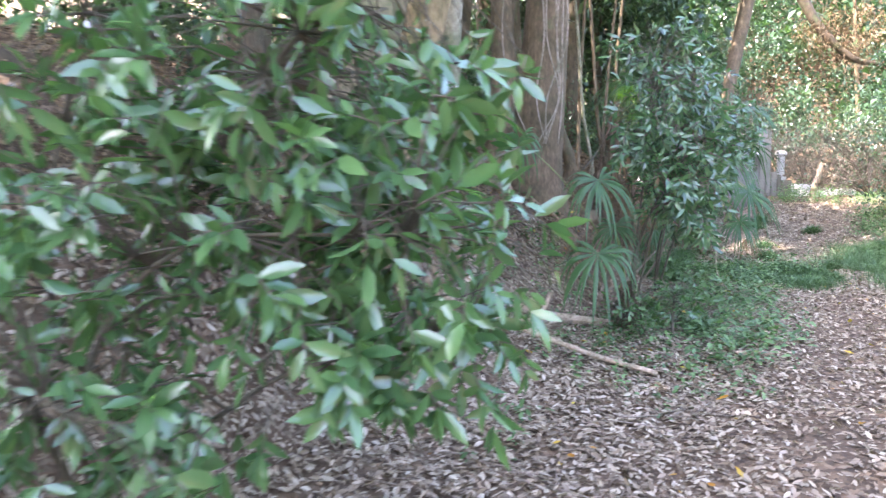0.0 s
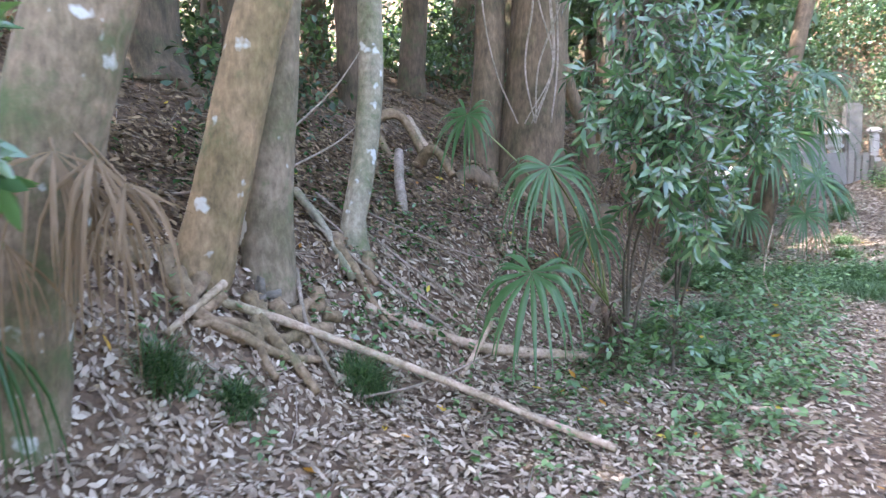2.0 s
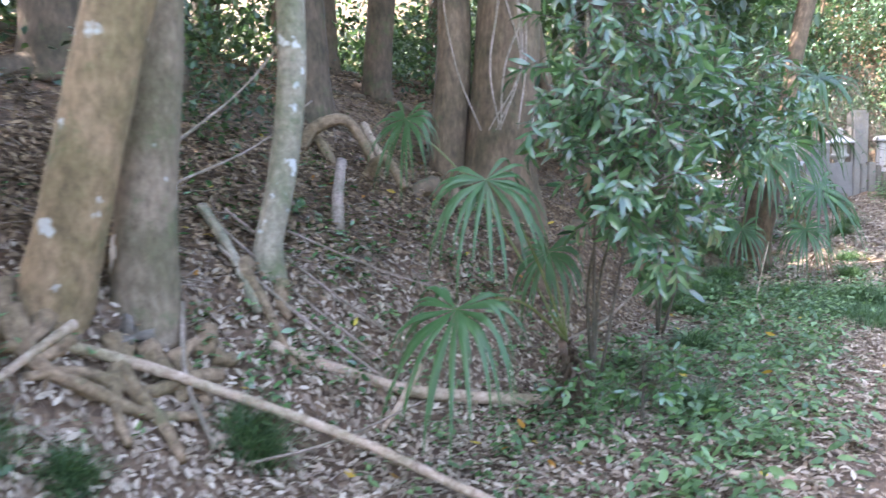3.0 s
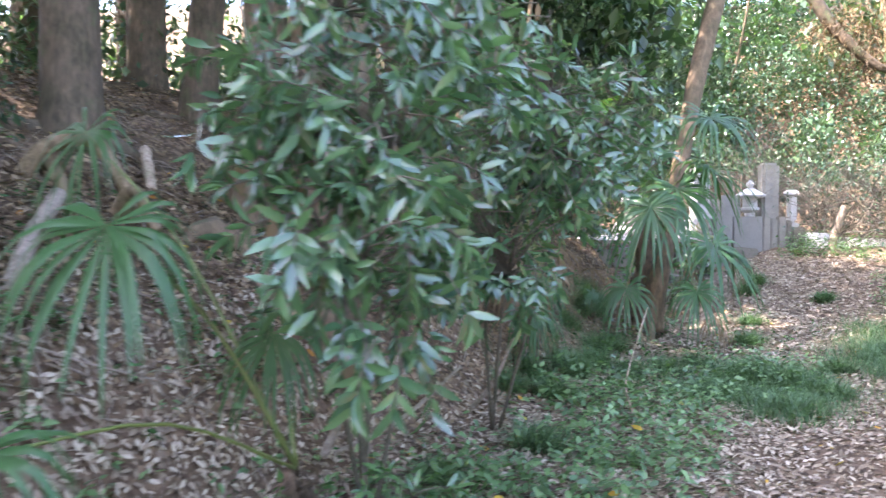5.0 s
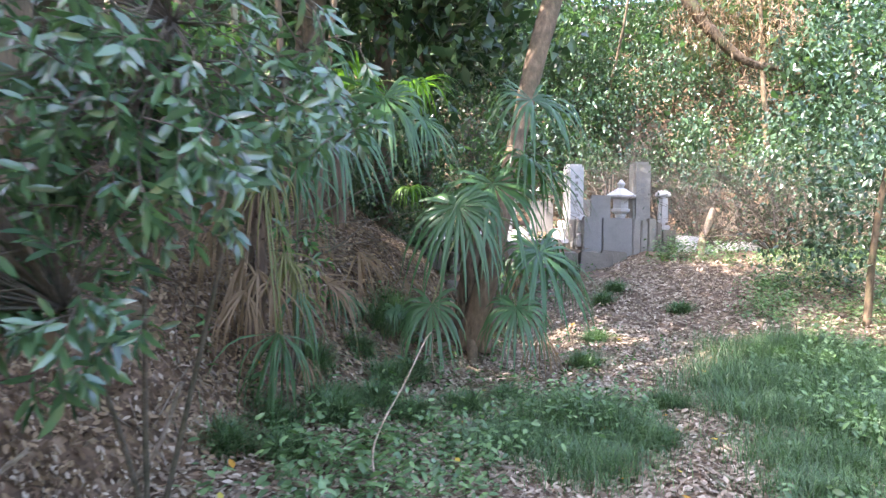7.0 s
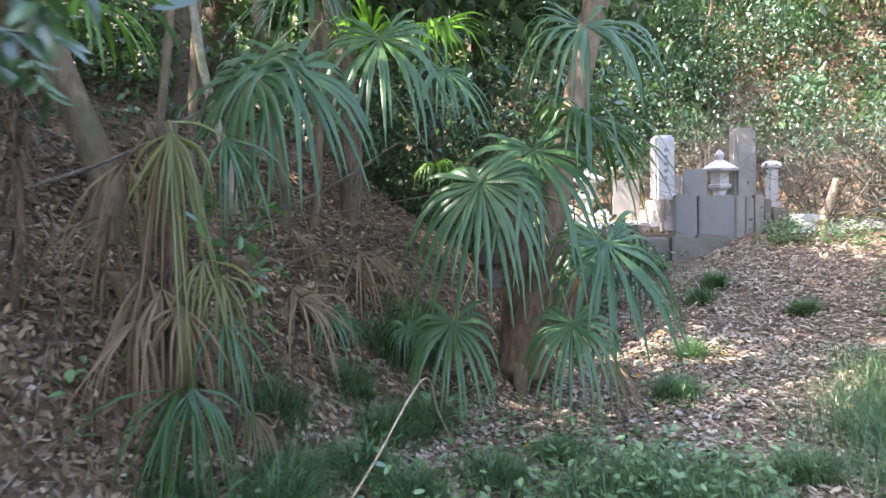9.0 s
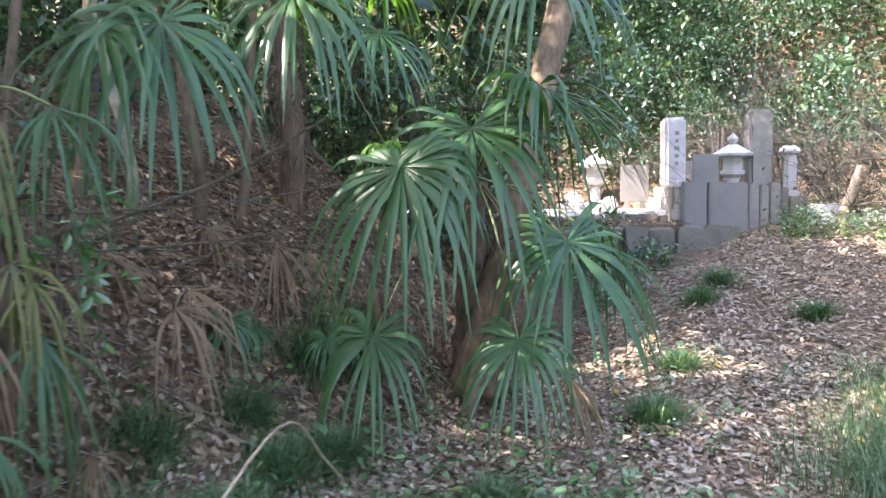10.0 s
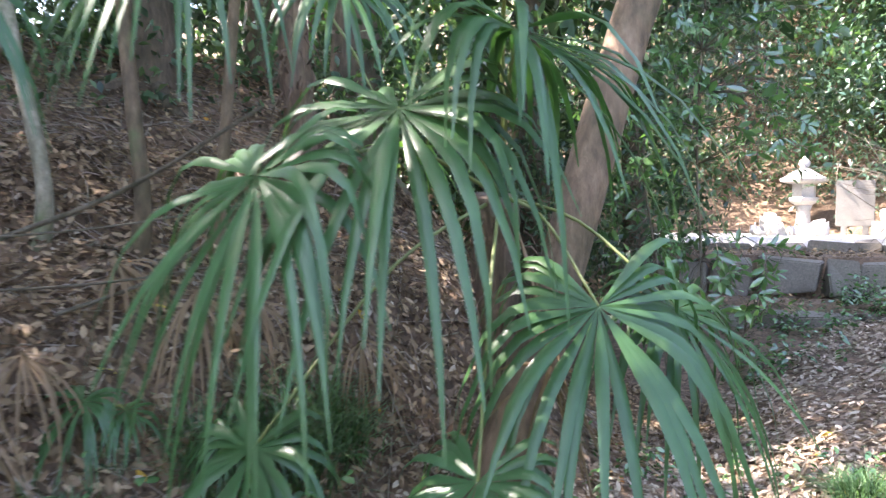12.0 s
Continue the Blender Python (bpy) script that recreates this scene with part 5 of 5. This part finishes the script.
LITTER_LEAF = (np.array([(0, 0, 0.02), (0.2, 0.35, 0.1), (0.17, 0.72, 0.08), (0, 1.0, 0.1), (-0.17, 0.72, 0.1), (-0.2, 0.35, 0.07), (0, 0.5, 0.0)]), [(0, 1, 6), (1, 2, 6), (2, 3, 6), (3, 4, 6), (4, 5, 6), (5, 0, 6)])
# share of pale leaves swapped for darker ones to paint the bank's shade
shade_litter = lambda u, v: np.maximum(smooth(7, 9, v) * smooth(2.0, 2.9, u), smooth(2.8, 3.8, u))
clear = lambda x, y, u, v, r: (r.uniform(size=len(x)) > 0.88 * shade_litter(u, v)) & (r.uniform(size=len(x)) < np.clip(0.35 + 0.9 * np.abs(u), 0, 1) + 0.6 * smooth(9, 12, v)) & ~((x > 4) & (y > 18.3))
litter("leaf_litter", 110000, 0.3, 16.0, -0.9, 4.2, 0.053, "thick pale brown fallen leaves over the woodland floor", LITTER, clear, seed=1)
litter("bank_litter", 34000, 0.3, 17.0, 4.0, 7.5, 0.058, "brown fallen leaves on the upper bank", LITTER_OLD_SHADED, seed=2, lift=0.034)
litter("shaded_old_litter", 80000, 1.0, 16.5, 1.6, 4.6, 0.054, "dark brown old leaves and debris, bank shade in their colour", LITTER_OLD_SHADED, lambda x, y, u, v, r: r.uniform(size=len(x)) < shade_litter(u, v), seed=12, lift=0.034)
litter("path_litter", 22000, 15.0, 21.5, -2.5, 3.0, 0.062, "pale fallen leaves on the path towards the graves", LITTER, lambda x, y, u, v, r: ~((x > 4) & (x < 7.6) & (y > 18.3)), seed=3)
litter("verge_litter", 5000, 3.0, 16.0, -4.0, -0.8, 0.068, "scattered fallen leaves on the grassy verge", LITTER, seed=4)
litter("ledge_litter", 9000, 15, 26, -1, 9, 0.065, "fallen leaves on the lower stone ledge", LITTER_OLD_SHADED, lambda x, y, u, v, r: (x > 4.4) & (x < 7.4) & (y > 18.3) & (y < 19.4), seed=21, flat=0.745)
litter("step_litter", 9000, 15, 26, -1, 9, 0.065, "fallen leaves on the upper stone ledge", LITTER_OLD_SHADED, lambda x, y, u, v, r: (x > 4.2) & (x < 7.55) & (y > 19.4) & (y < 21.3), seed=22, flat=1.205)
litter("yellow_leaves", 260, 3.0, 16.0, -1.5, 5.0, 0.075, "scattered yellow and orange fallen leaves", YELLOWED, lift=0.03, seed=5)


def weed_patch(name, count, v0, v1, u0, u1, tall, size, mat, label, seed, cluster=30):
    """Low herbs: short stems with small leaves in loose clusters."""
    r = np.random.default_rng(seed)
    cv, cu = r.uniform(v0, v1, cluster), r.uniform(u0, u1, cluster)
    k = r.integers(0, cluster, count)
    v, u = cv[k] + r.normal(size=count) * 0.22, cu[k] + r.normal(size=count) * 0.18
    x, y = spot(v, u)
    z = height(x, y)
    P, A = [], []
    n = 7
    hts = tall * r.uniform(0.25, 1.1, count)
    for j in range(n):
        a = r.uniform(0, 6.28, count)
        t = (j + 1) / n
        P.append(np.stack([x + np.cos(a) * 0.02, y + np.sin(a) * 0.02, z + hts * t], 1))
        A.append(np.stack([np.cos(a), np.sin(a), r.uniform(-0.5, 0.3, count)], 1))
    pos, axis = np.vstack(P), np.vstack(A)
    up = np.array([0, 0, 1.0]) + r.normal(size=pos.shape) * 0.3
    V, F = scattered(leaf_shape(1.0, 0.55, 0.1, 0.2, 0.7), pos, basis(axis, up), size * r.uniform(0.5, 1.25, len(pos)))
    ob = new(name, mesh_from(name, V, F, mat))
    return tagged(ob, label, "weeds", kind="stuff")


weed_patch("path_weeds", 480, 6.0, 10.6, 0.5, 2.1, 0.3, 0.075, WEED, "fresh green leafy weeds along the path edge", 1, 34)
weed_patch("ivy_groundcover", 140, 6.0, 8.6, 0.9, 2.4, 0.12, 0.05, BROAD, "low dark green ivy creeping over the litter", 2, 26)
weed_patch("verge_weeds", 1800, 10, 19, -5.0, -0.6, 0.22, 0.055, WEED, "green weeds over the verge beside the path", 3, 60)
weed_patch("litter_seedlings", 260, 3.5, 8, 0.6, 3.2, 0.14, 0.06, WEED, "small green seedlings sprouting through the litter", 4, 40)
weed_patch("mound_weeds", 700, 12, 15.5, -2.6, -0.5, 0.36, 0.06, WEED, "pale leafy weeds standing in the grass mounds", 9, 34)
weed_patch("mound_herbs", 260, 10.8, 12.6, 0.3, 1.5, 0.3, 0.06, WEED, "leafy green herbs among grass by the path", 10, 16)
weed_patch("bank_foot_weeds", 90, 10.3, 12.8, 1.7, 3.0, 0.34, 0.07, BROAD, "leafy dark green plants at the foot of the bank", 11, 22)
weed_patch("wall_weeds", 240, 20.6, 22.4, 0.1, 1.5, 0.45, 0.07, WEED, "green weeds growing against the grave wall", 12, 14)
weed_patch("foreground_herbs", 190, 9.2, 10.5, 0.8, 1.7, 0.34, 0.06, WEED, "pale green leafy herbs at the edge of the path", 13, 9)
weed_patch("palm_weeds", 240, 10.5, 15.5, 0.8, 2.6, 0.2, 0.055, BROAD, "green weeds beneath the palms", 5, 26)
weed_patch("terrace_weeds", 500, 17.5, 21, 2.6, 5.2, 0.35, 0.07, BROAD, "leafy plants on the terrace edge", 6, 16)
weed_patch("right_weeds", 2400, 16.5, 24, -4.5, -0.2, 0.26, 0.06, WEED, "bright green weeds by the graves", 7, 90)
weed_patch("bank_ivy", 500, 5, 9, 2.6, 5.5, 0.12, 0.065, BROAD, "dark green ivy sprigs on the bank", 8, 40)
